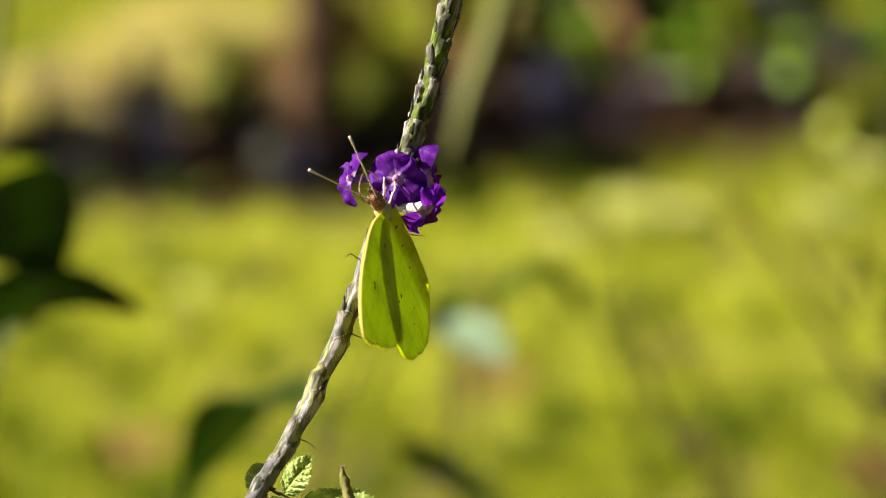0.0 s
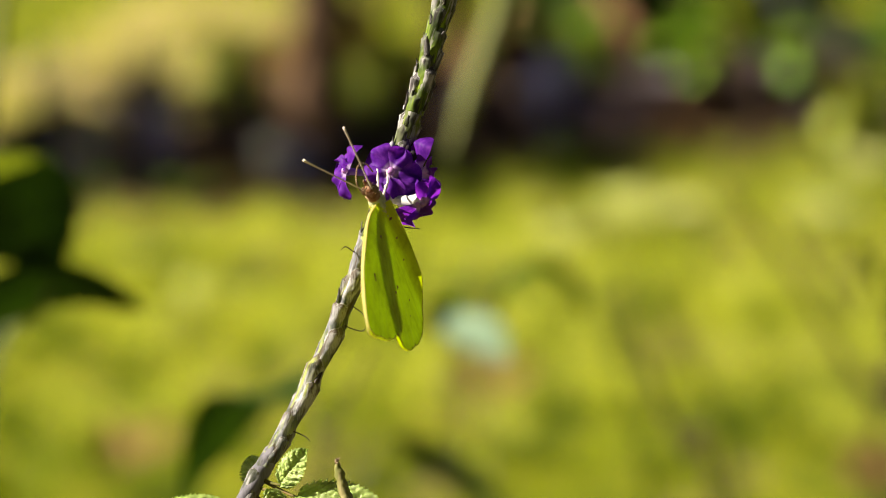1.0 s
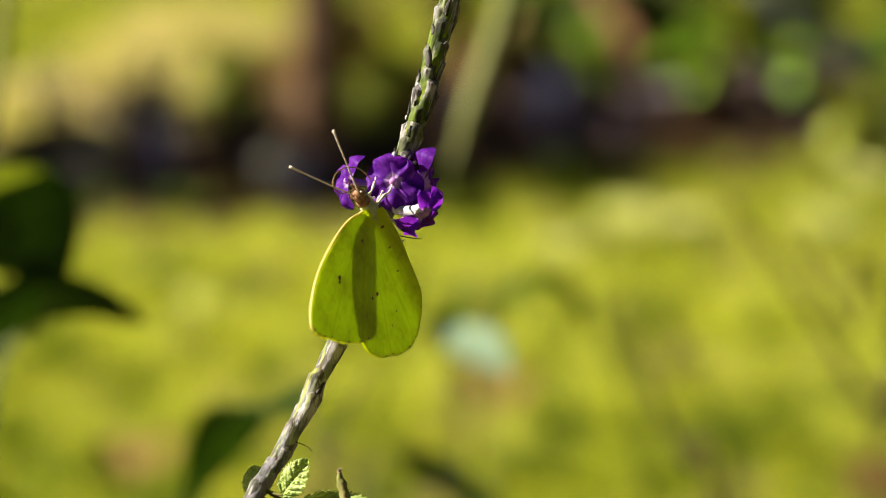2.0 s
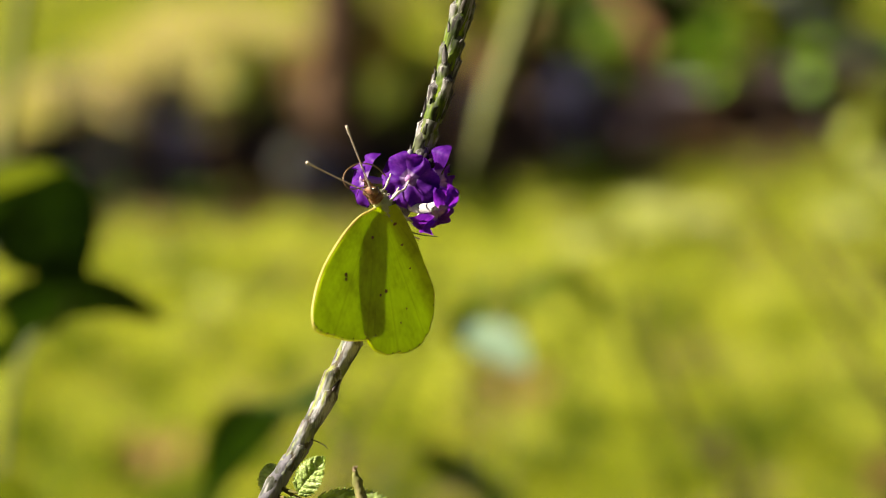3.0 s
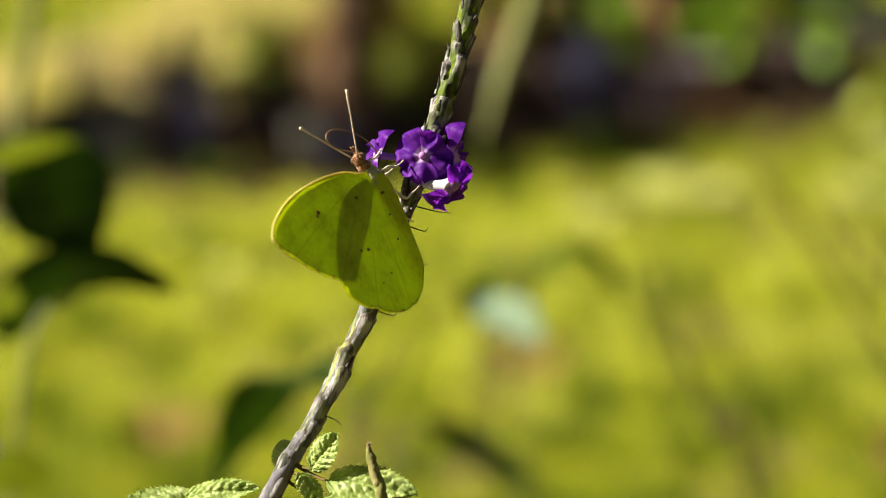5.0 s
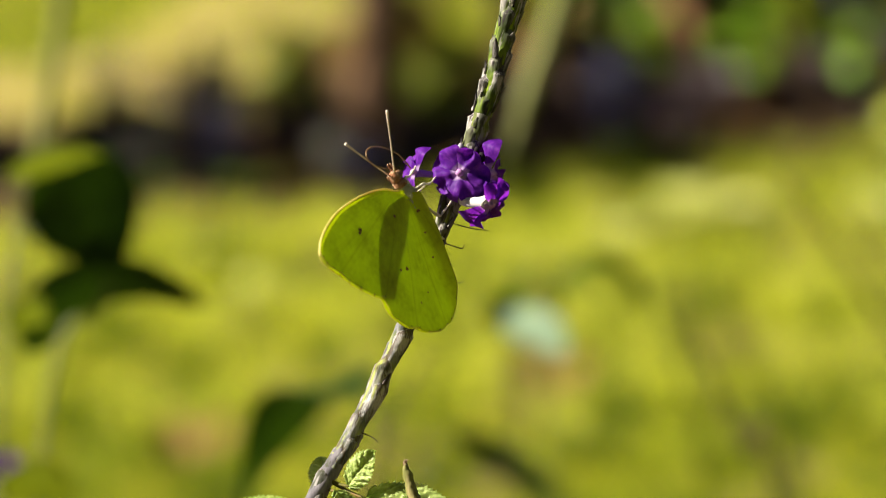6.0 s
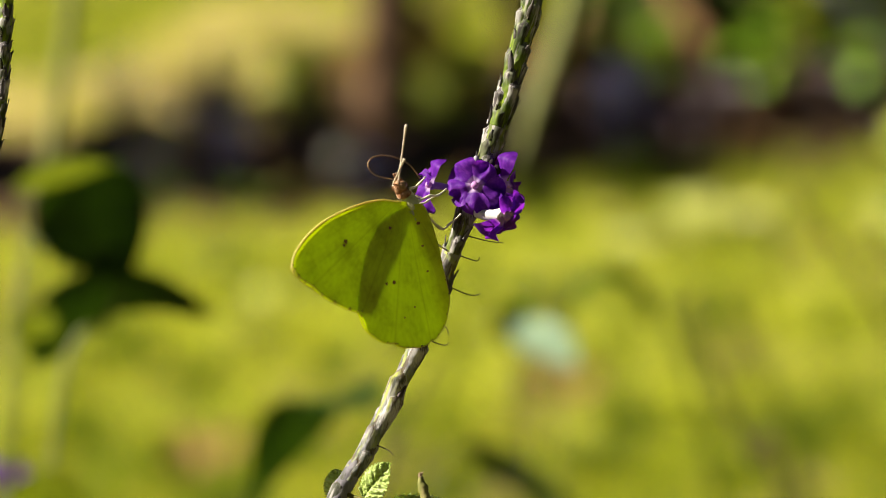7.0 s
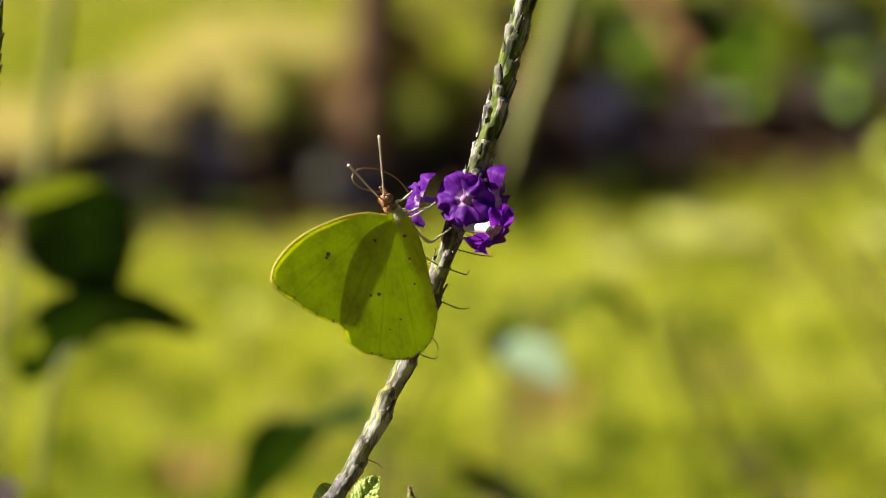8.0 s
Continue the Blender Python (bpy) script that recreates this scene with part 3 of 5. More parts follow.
def rind(line, radius, pitch, cols, depth, seed, mat, parent, sides=48):
    """The rachis: a rod whose surface is a spiral of sunken, overlapping calyx scales with free upper lips."""
    rng = random.Random(seed)
    pick = [[rng.random() for _ in range(97)] for _ in range(cols)]
    verts, faces, along, picks = [], [], [], []
    side, run = None, 0.0
    last = len(line) - 1
    for i, p in enumerate(line):
        t = (line[min(i + 1, last)] - line[max(i - 1, 0)]).normalized()
        side = (side - side.dot(t) * t).normalized() if side else t.orthogonal().normalized()
        up = t.cross(side)
        if i:
            run += (p - line[i - 1]).length
        for k in range(sides):
            a = 2 * math.pi * k / sides
            wobble = 0.25 * noise.noise(Vector((math.cos(a), math.sin(a), run * 220)))
            best, run_on, chosen = 0.0, 0.3, 0.5
            for c in range(cols):
                d = (a / (2 * math.pi) * cols - c + 0.5 * cols + wobble) % cols - 0.5 * cols
                if abs(d) > 0.85:
                    continue
                q = run / pitch + 0.382 * c + 0.2 * wobble + 0.05 * math.sin(c * 9.1 + run * 300)
                cell = math.floor(q)
                s = q - cell
                h = pick[c][cell % 97]
                swell = (s / 0.84) ** 1.2 if s < 0.84 else 1 - ((s - 0.84) / 0.16) ** 0.6
                height = swell * (1 - (d / 0.85) ** 2) ** 0.7 * (0.55 + 0.75 * h)
                if height > best:
                    best, run_on, chosen = height, s, h
            r = radius(i / last) * (1.02 - 0.55 * depth + depth * best + 0.06 * noise.noise(Vector((math.cos(a) * 3, math.sin(a) * 3, run * 900))) + 0.10 * noise.noise(Vector((math.cos(a), math.sin(a), run * 130 + seed))))
            verts.append(p + r * (math.cos(a) * side + math.sin(a) * up))
            along.append(run_on), picks.append(chosen)
    for i in range(last):
        for k in range(sides):
            b = i * sides
            faces.append((b + k, b + (k + 1) % sides, b + sides + (k + 1) % sides, b + sides + k))
    faces += [tuple(range(sides))[::-1], tuple(range(last * sides, (last + 1) * sides))]
    me = bpy.data.meshes.new("rachis")
    me.from_pydata(verts, [], faces)
    for name, values in (("along_scale", along), ("scale_pick", picks)):
        me.attributes.new(name, "FLOAT", "POINT").data.foreach_set("value", values)
    me.materials.append(mat)
    me.shade_smooth()
    ob = new("rachis", me)
    ob.parent = parent
    return ob


def spike(parent, line, radius, first, last, step, seed, mat, meshes, pitch, cols, depth, seat=0.9):
    """A flower spike: scaly rachis with thin appressed bracts in a spiral."""
    rng = random.Random(seed)
    rind(line, radius, pitch, cols, depth, seed, mat, parent)
    length = sum((b - a).length for a, b in zip(line, line[1:]))
    n = int(length * (last - first) / step)
    for k in range(n):
        s = first + (last - first) * k / n
        i = min(int(s * (len(line) - 1)), len(line) - 2)
        p, t = line[i].lerp(line[i + 1], s * (len(line) - 1) - i), (line[i + 1] - line[i]).normalized()
        a = k * 2.3999 + rng.uniform(-0.25, 0.25)
        e = t.cross(Vector((0, 1, 0))).normalized()
        out = math.cos(a) * e + math.sin(a) * t.cross(e)
        m = aim(p + out * radius(s) * seat, t + out * rng.uniform(-0.02, 0.12) + t.cross(out) * rng.uniform(-0.2, 0.2), out) @ Matrix.Scale(rng.uniform(0.7, 1.15), 4)
        piece("bract", rng.choice(meshes), parent, m)


def petal_mesh(name, length, width, ruffle, seed):
    """A rounded, notched lobe on a narrow claw, cupped and crumpled along its margin."""
    bm = bmesh.new()
    grid, rng = [], random.Random(seed)
    ph = rng.uniform(0, 6)
    for i in range(13):
        s = i / 12
        claw = 0.26 + 0.74 * math.sin(math.pi * 0.5 * min(1, max(0, s - 0.08) / 0.58)) ** 1.3
        half = width * 0.5 * claw * (1 if s < 0.66 else math.sqrt(max(0.03, 1 - ((s - 0.66) / 0.35) ** 2)))
        row = []
        for j in range(11):
            q = j / 5 - 1
            notch = 0.10 * length * max(0, 1 - abs(q) * 2.2) * s ** 5
            wave = math.sin(q * 4.4 + ph) + 0.7 * math.sin(s * 7 + q * 2.6 + ph) + 0.6 * math.sin(q * 9 + 2 * ph) * s
            z = ruffle * s * wave - 0.16 * length * s ** 3 + 0.07 * length * math.sin(math.pi * s) - 0.10 * width * q * q * s
            z += 0.0003 * s * noise.noise(Vector((q * 3, s * 4, seed * 7.3)))
            row.append(bm.verts.new((q * half, length * s - notch, z)))
        grid.append(row)
    for a, b in zip(grid, grid[1:]):
        for j in range(10):
            bm.faces.new((a[j], a[j + 1], b[j + 1], b[j]))
    return mesh_of(bm, name, PETAL)


PETALS = [petal_mesh("petal", 0.0062, 0.0074, 0.00080, 1), petal_mesh("petal", 0.0060, 0.0064, 0.00095, 2), petal_mesh("petal", 0.0064, 0.0078, 0.00075, 3)]


def flower(parent, origin, centre, face, lobes, tube_mat=TUBE_VIOLET, tube_r=0.0009, throat=0.0007, sag=0.0012):
    """One five-lobed violet flower on its curved tube; lobes: (degrees anticlockwise from its right, size, forward lean, twist if any)."""
    o, c = Vector(origin), Vector(centre)
    f = Vector(face).normalized()
    ob = part("flower", tube(bmesh.new(), smooth_line([o, o.lerp(c, 0.5) - f * sag, c - f * 0.0006, c], 14), lambda s: tube_r * (0.6 + 0.6 * s ** 1.5), 12, 0.12), tube_mat, parent)
    right = Vector((0, 0, 1)).cross(f).normalized()
    up = f.cross(right)
    for k, (deg, size, lean, *twist) in enumerate(lobes):
        a = radians(deg)
        way = math.cos(a) * right + math.sin(a) * up
        normal = Matrix.Rotation(radians(sum(twist)), 3, way) @ (f - way * lean)
        piece("petal", PETALS[k % 3], ob, aim(c + f * 0.0002 * k + way * 0.0003, way + f * lean, normal) @ Matrix.Scale(size, 4))
    bm = ball(bmesh.new(), c + f * 0.0008, (throat, throat, throat), 0.4)
    part("throat", bm, THROAT, ob)
    return ob


PLANT_BASE = Vector((-0.055, 1.0, 0.0))


def porterweed():
    plant = empty("porterweed", PLANT_BASE, "violet-flowered porterweed with a knobbly grey-green flower spike", "plant")
    o = PLANT_BASE

    def at(u, v, w=0.0):
        return spot(u, v, w) - o

    main = smooth_line([at(-47, -70, -4), at(-37.8, -50, -4), at(-32.3, -41, -6), at(-26.5, -30, -7), at(-19.5, -14.5, -6), at(-14.2, 0, -3), at(-10.7, 10.4, -1), at(-6.3, 22), at(-3.6, 29.7), at(-1.3, 38.8), at(1.8, 50.2), at(6.4, 68), at(10, 84)], 560)
    spike(plant, main[:237], lambda s: 0.0018 + 0.0003 * s, 0.50, 1.0, 0.0075, 4, GREY_SPIKE, GREY_BRACTS, 0.0125, 4, 0.44, 0.86)
    spike(plant, main[236:350], lambda s: 0.0021, 0.0, 1.0, 0.0020, 6, DARK_SPIKE, GREY_BRACTS, 0.0085, 6, 0.46, 0.86)
    spike(plant, main[349:], lambda s: 0.0022 + 0.0002 * s, 0.0, 1.0, 0.0016, 5, SPIKE, BRACTS, 0.0088, 7, 0.42, 0.88)
    stalk = smooth_line([(0, 0, -0.03), (0.004, 0.0, 0.45), (0.012, -0.005, 0.85), at(-58, -110), at(-47, -70, -4), at(-38, -50.5, -4), at(-33, -42, -5.8)], 90)
    part("stalk", tube(bmesh.new(), stalk, lambda s: 0.0032 - 0.0015 * s, 12, 0.22), STALK, plant, "smooth grey woody stalk")
    # leaves at the node under the spike
    for b, t, face, width, droop, pairs in (
        ((-31.6, -49.0, 1), (-26.6, -41.9, 4), (-0.5, -0.82, 0.25), 6.4, 0.05, 6),
        ((-28.4, -51.4, 2), (-11.2, -52.6, 8), (-0.25, -0.62, 0.75), 9.6, 0.10, 8),
        ((-36.0, -49.8, -7), (-38.0, -43.6, -8), (-0.45, -0.6, 0.55), 6.6, 0.1, 6),
        ((-34.4, -50.0, 0), (-30.0, -55.8, 3), (0.5, -0.6, 0.3), 5.6, 0.15, 6),
        ((-57.5, -55.2, 0), (-43.0, -51.6, 4), (-0.25, -0.62, 0.72), 6.6, 0.14, 8),
        ((-55, -55.4, -1), (-71, -55.0, 3), (-0.2, -0.5, 0.85), 9.0, 0.2, 8),
        ((-30, -55, 3), (-20, -61, 10), (0.2, -0.6, 0.75), 9.0, 0.2, 7),
    ):
        b, t = at(*b), at(*t)
        near = min(stalk, key=lambda p: (p - b).length)
        part("petiole", tube(bmesh.new(), smooth_line([near, near.lerp(b, 0.5) + Vector((0, 0.0015, -0.0006)), b], 8), lambda s: 0.00042 - 0.00014 * s, 8, 0.2), PETIOLE, plant)
        lf = part("leaf", crinkled_leaf((t - b).length * 1.05, width / 1000, pairs, 0.00055, droop, 0.25), LEAF, plant, "crinkled toothed green leaf")
        lf.matrix_basis = aim(b, t - b, face)
    # young spike beside it
    young = smooth_line([at(-22, -68, 8), at(-17.6, -55, 9), at(-19.0, -49, 9), at(-20.2, -44, 9)], 40)
    part("young_spike", tube(bmesh.new(), young, lambda s: 0.0013 - 0.0004 * s - 0.0005 * max(0, s - 0.85) / 0.15, 12, 0.4), YOUNG, plant, "short olive-brown young spike")
    rng = random.Random(8)
    for k in range(16):
        foot, a = young[-1 - k % 5], k * 2.4
        out = Vector((math.cos(a), math.sin(a), 0.9 + 0.8 * rng.random())).normalized() * rng.uniform(0.0006, 0.0010)
        part("bristle", tube(bmesh.new(), smooth_line([foot, foot + out * 0.6, foot + out + Vector((0, 0, 0.0003))], 6), lambda s: 0.00022 * (1 - 0.7 * s), 5), TUFT, plant)
    part("side_branch", tube(bmesh.new(), smooth_line([stalk[48], at(-34, -95), at(-24, -74), young[0]], 16), lambda s: 0.0013, 8, 0.2), STALK, plant)
    # second spike at the side
    second = smooth_line([at(-119, -60), at(-111, -10), at(-107, 18.3), at(-105.4, 28), at(-104.6, 39), at(-104.0, 51), at(-103.5, 68)], 260)
    spike(plant, second, lambda s: 0.0012 + 0.0003 * s, 0.05, 1.0, 0.0024, 9, SPIKE, BRACTS, 0.0050, 5, 0.36)
    part("side_stalk", tube(bmesh.new(), smooth_line([stalk[20], (-0.035, 0.0, 0.72), at(-126, -130), at(-119, -60)], 40), lambda s: 0.0022 - 0.0008 * s, 9, 0.2), STALK, plant)
    # open flowers
    flower(plant, at(-7.0, 13.0, 1.2), at(-9.2, 14.0, 5.6), (-0.24, -0.92, 0.22), ((140, 1.0, 0.02), (205, 0.92, 0.06), (272, 0.80, 0.20), (-20, 0.92, -0.10), (60, 0.84, 0.0)), throat=0.0008)
    flower(plant, at(-9.0, 8.6, 5.0), at(-3.5, 8.0, 9.0), (0.62, -0.62, -0.40), ((246, 0.92, -0.25), (290, 1.12, -0.30), (345, 0.88, -0.2), (50, 0.84, 0.0), (103, 0.78, -0.2)), TUBE, 0.0016, 0.0006, -0.0004)
    flower(plant, at(-6.5, 17.0, 0.4), at(-3.6, 14.2, 3.4), (0.60, -0.78, 0.14), ((92, 1.0, -0.05, -85), (160, 0.85, 0.0), (225, 0.90, 0.05), (285, 1.05, -0.1), (8, 0.72, -0.35)), throat=0.0008)
    flower(plant, at(-9.0, 13.4, 0.0), at(-18.0, 14.2, 1.2), (-0.93, -0.30, 0.20), ((100, 0.80, 0.12), (160, 0.66, 0.5), (215, 0.74, 0.35), (278, 0.84, 0.05), (30, 0.5, 0.5)), TUBE_VIOLET, 0.0008)
    for u, v, w, d, mat in ((-5.0, 17.2, 4.4, 0.0008, BUD), (-9.2, 19.2, 1.8, 0.0007, OLD_BUD), (-6.0, 18.6, 2.4, 0.0006, BUD)):
        part("bud", ball(bmesh.new(), at(u, v, w), (d, d, d * 1.4), 0.2), mat, plant, "dark unopened bud" if mat is BUD else "grey-violet withered bud")
    # curled dry styles along the spike
    for a, b, c in (((-7.8, 3.2), (-5.8, 2.8), (-3.6, 2.6)), ((-17, -2), (-18.6, -1.0), (-19.6, -1.7)), ((-16.6, -13.5), (-15.2, -14.6), (-14.6, -16.2)), ((-10.0, -0.8), (-8.9, -1.0), (-8.4, -0.2)), ((-11.5, -7.6), (-9.6, -8.0), (-8.2, -7.6)), ((-28.0, -38.9), (-26.6, -39.6), (-25.9, -40.4)), ((-17.5, -17.6), (-15.4, -18.1), (-14.6, -17.4)), ((-12, 7.6), (-12.6, 9.4), (-12.2, 11.0))):
        foot = min(main, key=lambda p: (p - at(*a, -3)).length)
        back = -(foot + o - spot(0, 0)).y * 1000 + 0.12187 * a[1]
        part("dry_style", tube(bmesh.new(), smooth_line([foot, at(*a, back + 1.2), at(*b, back + 2.0), at(*c, back + 2.2)], 16), lambda s: 0.00013 * (1.2 - 0.5 * s), 6), STYLE, plant)
    return plant


# ---- butterfly ----
def wing_lift(y, z, lift, hind):
    """How far the membrane stands off the wing's plane: wrapped round the body, pleated along the veins, slightly cambered."""
    ang, far = math.atan2(z, y - 0.002), min(1.3, math.hypot(y, z) / 0.026)
    bulge = 0.0021 * math.exp(-((z + 0.0022) / 0.0024) ** 2)
    vein = (abs(math.sin(ang * (9.5 if hind else 8.0) + 0.4)) ** 0.5 - 0.8) * 0.00009 * far ** 1.4
    fine = 0.00003 * far * (math.sin(ang * 47) + 0.6 * math.sin(ang * 71 + 1.0))
    return lift + bulge - vein + fine


def wing(name, outline, mat, parent, side, lift, rim_from, rim_to, spots, label):
    """A pleated wing spread from its root over a smooth outline (along the body, out from it; millimetres)."""
    hind, n = name == "hindwing", 150
    edge = smooth_line([(0, u / 1000, v / 1000) for u, v in outline], n)
    bm = bmesh.new()
    rows = []
    for j in range(1, 15):
        f = j / 14
        row = []
        for k, p in enumerate(edge):
            ang = math.atan2(p.z, p.y - 0.002)
            nick = abs(math.sin(ang * (9.5 if hind else 8.0) + 0.4))
            deep = 0.016 if hind else 0.007
            q = p * f * (1 - deep * f ** 8 * (1 - nick) ** 2 * 1.8 - 0.004 * f ** 8 * noise.noise(p * 900))
            row.append(bm.verts.new((side * wing_lift(q.y, q.z, lift, hind), q.y, q.z)))
        rows.append(row)
    for a, b in zip(rows, rows[1:]):
        for k in range(n - 1):
            bm.faces.new((a[k], a[k + 1], b[k + 1], b[k]))
    root = bm.verts.new((side * (lift + 0.0008), 0, 0))
    for k in range(n - 1):
        bm.faces.new((root, rows[0][k + 1], rows[0][k]))
    rim = [v.co.copy() for v in rows[-1]][int(rim_from * (n - 1)):int(rim_to * (n - 1)) + 1]
    ob = part(name, bm, mat, parent, label)
    part("rim", tube(bmesh.new(), rim, (lambda t: 0.00008 + 0.00002 * math.sin(t * 40)) if hind else (lambda t: 0.00018 * max(0.3, 1 - 1.8 * max(0, t - 0.45))), 6), RIM if hind else COSTA, ob, "pale buff wing edge")
    bm = bmesh.new()
    rng = random.Random(len(outline))
    for p in rim[len(rim) * (30 if hind else 56) // 100::5]:
        size = rng.uniform(0.6, 1.3)
        ball(bm, p * 0.992, (0.00012, 0.00014 * size, 0.00024 * size), 0.3, 1)
    tagged(part("margin_dots", bm, EYE, ob), kind="stuff")
    bm = bmesh.new()
    for u, v, size in spots:
        ring = []
        for k in range(12):
            a = 0.5236 * k
            y, z = u + size * math.cos(a) * (1 + 0.25 * math.sin(3 * a + u * 9e3)), v + 1.2 * size * math.sin(a)
            ring.append(bm.verts.new((side * (wing_lift(y, z, lift, hind) + 0.00007), y, z)))
        bm.faces.new(ring)
    tagged(part("spots", bm, SPOT, ob, "small brown wing spots"), kind="stuff")
    return ob


FORE_EDGE = [(0.8, 0), (1.6, 3), (2.6, 6), (3.1, 10.2), (3.1, 15.6), (2.4, 22.3), (1.0, 27.4), (-1.3, 32.1), (-3.6, 34.5), (-5.0, 34.6), (-7.3, 33.3), (-9.7, 31.0), (-13.0, 27.3), (-16.4, 22.2), (-17.8, 19.1), (-17.4, 17.0), (-14.7, 13.9), (-11.1, 9.5), (-7.1, 4.5), (-2.0, 0)]
HIND_EDGE = [(-0.3, 0.6), (-0.4, 3.4), (-0.9, 7.8), (-3.2, 12.1), (-5.9, 15.4), (-9.7, 18.5), (-13.6, 21.3), (-16.0, 22.5), (-19.0, 22.0), (-21.2, 20.4), (-23.4, 18.0), (-25.1, 15.2), (-26.4, 11.3), (-27.4, 6.6), (-26.4, 3.6), (-24.6, 1.0), (-22.1, -0.4), (-19.9, -1.2), (-16.4, -1.6), (-12.4, -2.2), (-8.5, -2.9), (-5.0, -3.4), (-2.5, -3.0), (-0.5, -2.0)]


def butterfly():
    bug = empty("butterfly", (0, 0, 0), "lemon-yellow butterfly clinging to the violet flower", "butterfly")
    part("abdomen", tube(bmesh.new(), smooth_line([(0, -0.001, -0.0009), (0, -0.006, -0.0014), (0, -0.012, -0.0016), (0, -0.0168, -0.0014)], 22), lambda s: 0.0004 + 0.00125 * math.sin(math.pi * (0.30 + 0.66 * s)) ** 0.7, 12, 0.08), FUR, bug, "whitish furry abdomen")
    bm = ball(bmesh.new(), (0, 0.0000, -0.0011), (0.0017, 0.0026, 0.0018), 0.12, 3)
    rng = random.Random(8)
    for k in range(420):
        d = Vector((rng.gauss(0, 1), rng.gauss(0, 1), rng.gauss(0, 1))).normalized()
        p = Vector((0, 0.0000, -0.0011)) + Vector((d.x * 0.0016, d.y * 0.0025, d.z * 0.0019))
        e, s = d.orthogonal().normalized() * 0.00005, Vector((0, -0.0005, 0))
        tip = bm.verts.new(p + d * 0.0007 + s)
        bm.faces.new((bm.verts.new(p - e), bm.verts.new(p + e), tip))
    part("thorax", bm, FUR, bug, "pale yellow furry thorax")
    bm = ball(bmesh.new(), (0, 0.0038, 0.0001), (0.0012, 0.0015, 0.0013), 0.15, 3)
    for k in range(160):
        d = Vector((rng.gauss(0, 1), abs(rng.gauss(0, 1)), rng.gauss(0, 1))).normalized()
        p = Vector((0, 0.0038, 0.0001)) + d * 0.0014
        e = d.orthogonal().normalized() * 0.00005
        bm.faces.new((bm.verts.new(p - e), bm.verts.new(p + e), bm.verts.new(p + d * 0.0007)))
    part("head", bm, HEAD, bug, "rust-brown furry head")
    part("collar", ball(bmesh.new(), (0, 0.0024, -0.0004), (0.0014, 0.0012, 0.0015), 0.25, 3), HEAD, bug)
    for s in (-1, 1):
        part("eye", ball(bmesh.new(), (s * 0.0011, 0.0042, 0.0001), (0.0007, 0.0009, 0.0009), 0, 3), EYE, bug)
        bm = tube(bmesh.new(), smooth_line([(s * 0.0004, 0.0050, -0.0004), (s * 0.0004, 0.0062, -0.0001), (s * 0.0003, 0.0069, 0.0003)], 8), lambda t: 0.00038 * (1 - 0.6 * t), 7)
        part("palp", bm, HEAD, bug)
    part("proboscis", tube(bmesh.new(), smooth_line([(0, 0.0054, -0.0006), (0.0003, 0.0064, 0.0024), (0.0004, 0.0082, 0.0060), (0.0004, 0.0105, 0.0068), (0.0003, 0.0115, 0.0044), (0, 0.0104, -0.0003), (0, 0.0075, -0.0044), (0, 0.0040, -0.0062)], 48), lambda s: 0.00014, 6), PROBOSCIS, bug, "thin coiled brown proboscis")
    antennae = []
    for s in (1, -1):
        line = smooth_line([(0, 0, 0), (0.00005, 0.006, 0.0001), (0, 0.0142, 0)], 24)
        a = part("antenna", tube(bmesh.new(), line, lambda t: 0.00016 + 0.00013 * max(0, t - 0.8) / 0.2, 7, 0.15), ANTENNA, bug, "slender pinkish antenna with a dark club")
        a.location = (s * 0.0008, 0.0049, 0.0009)
        antennae.append(a)
    for pts in (
        [(1, 1.7, -1.6), (1.2, 3.0, -1.3), (1, 2.9, -3.1), (1, 3.6, -5.6), (1, 4.0, -6.6)],
        [(1, 0, -2.2), (1.5, 0.2, -5.5), (1.5, -0.3, -7.8), (1.2, 0.2, -11.0)],
        [(-1, -0.6, -2.8), (-1, -0.9, -6.0), (-0.8, -0.4, -9.2)],
        [(1, -1.6, -2.6), (1.6, -6.6, -5.4), (1.5, -6.5, -8.4), (1.2, -5.6, -12.6)],
        [(-1, -1.8, -2.6), (-1.3, -8.2, -5.0), (-1, -11.7, -7.9)],
        [(-1, 1.2, -2.0), (-1.3, 1.4, -3.2), (-1, 0.9, -4.6), (-0.8, 0.2, -5.6)],
    ):
        line = smooth_line([(x / 1000, y / 1000, z / 1000) for x, y, z in pts], 26)
        part("leg", tube(bmesh.new(), line, lambda t: 0.00028 * (1.15 - 0.6 * t) * (1 + 0.25 * math.cos(t * 19)), 8, 0.1), LEG, bug)
    wings = []
    for s in (1, -1):
        wings.append((s, True, wing("forewing", FORE_EDGE, FORE, bug, s, 0.00015, 0.03, 0.76, FORE_SPOTS, "lemon-yellow forewing with one brown spot")))
        wings.append((s, False, wing("hindwing", HIND_EDGE, HIND, bug, s, 0.00025, 0.30, 0.80, HIND_SPOTS, "lemon-yellow hindwing with small brown spots")))
    return bug, wings, antennae


# ---- the place ----
ground()
sheet("flower_bed", BED, 0.03, SOIL, "shaded dark soil of a garden bed", "soil")
# second sheet is out of view, added to keep lawn bounce off the plant
sheet("unseen_dark_bed", [(-2.6, -1.6), (0, -2.0), (2.6, -1.6), (3.0, 1.5), (2.4, 4.2), (0, 4.6), (-2.4, 4.2), (-3.0, 1.5)], 0.03, SOIL, "unseen dark soil added below the weeds to cut light bounced off the lawn", "soil")
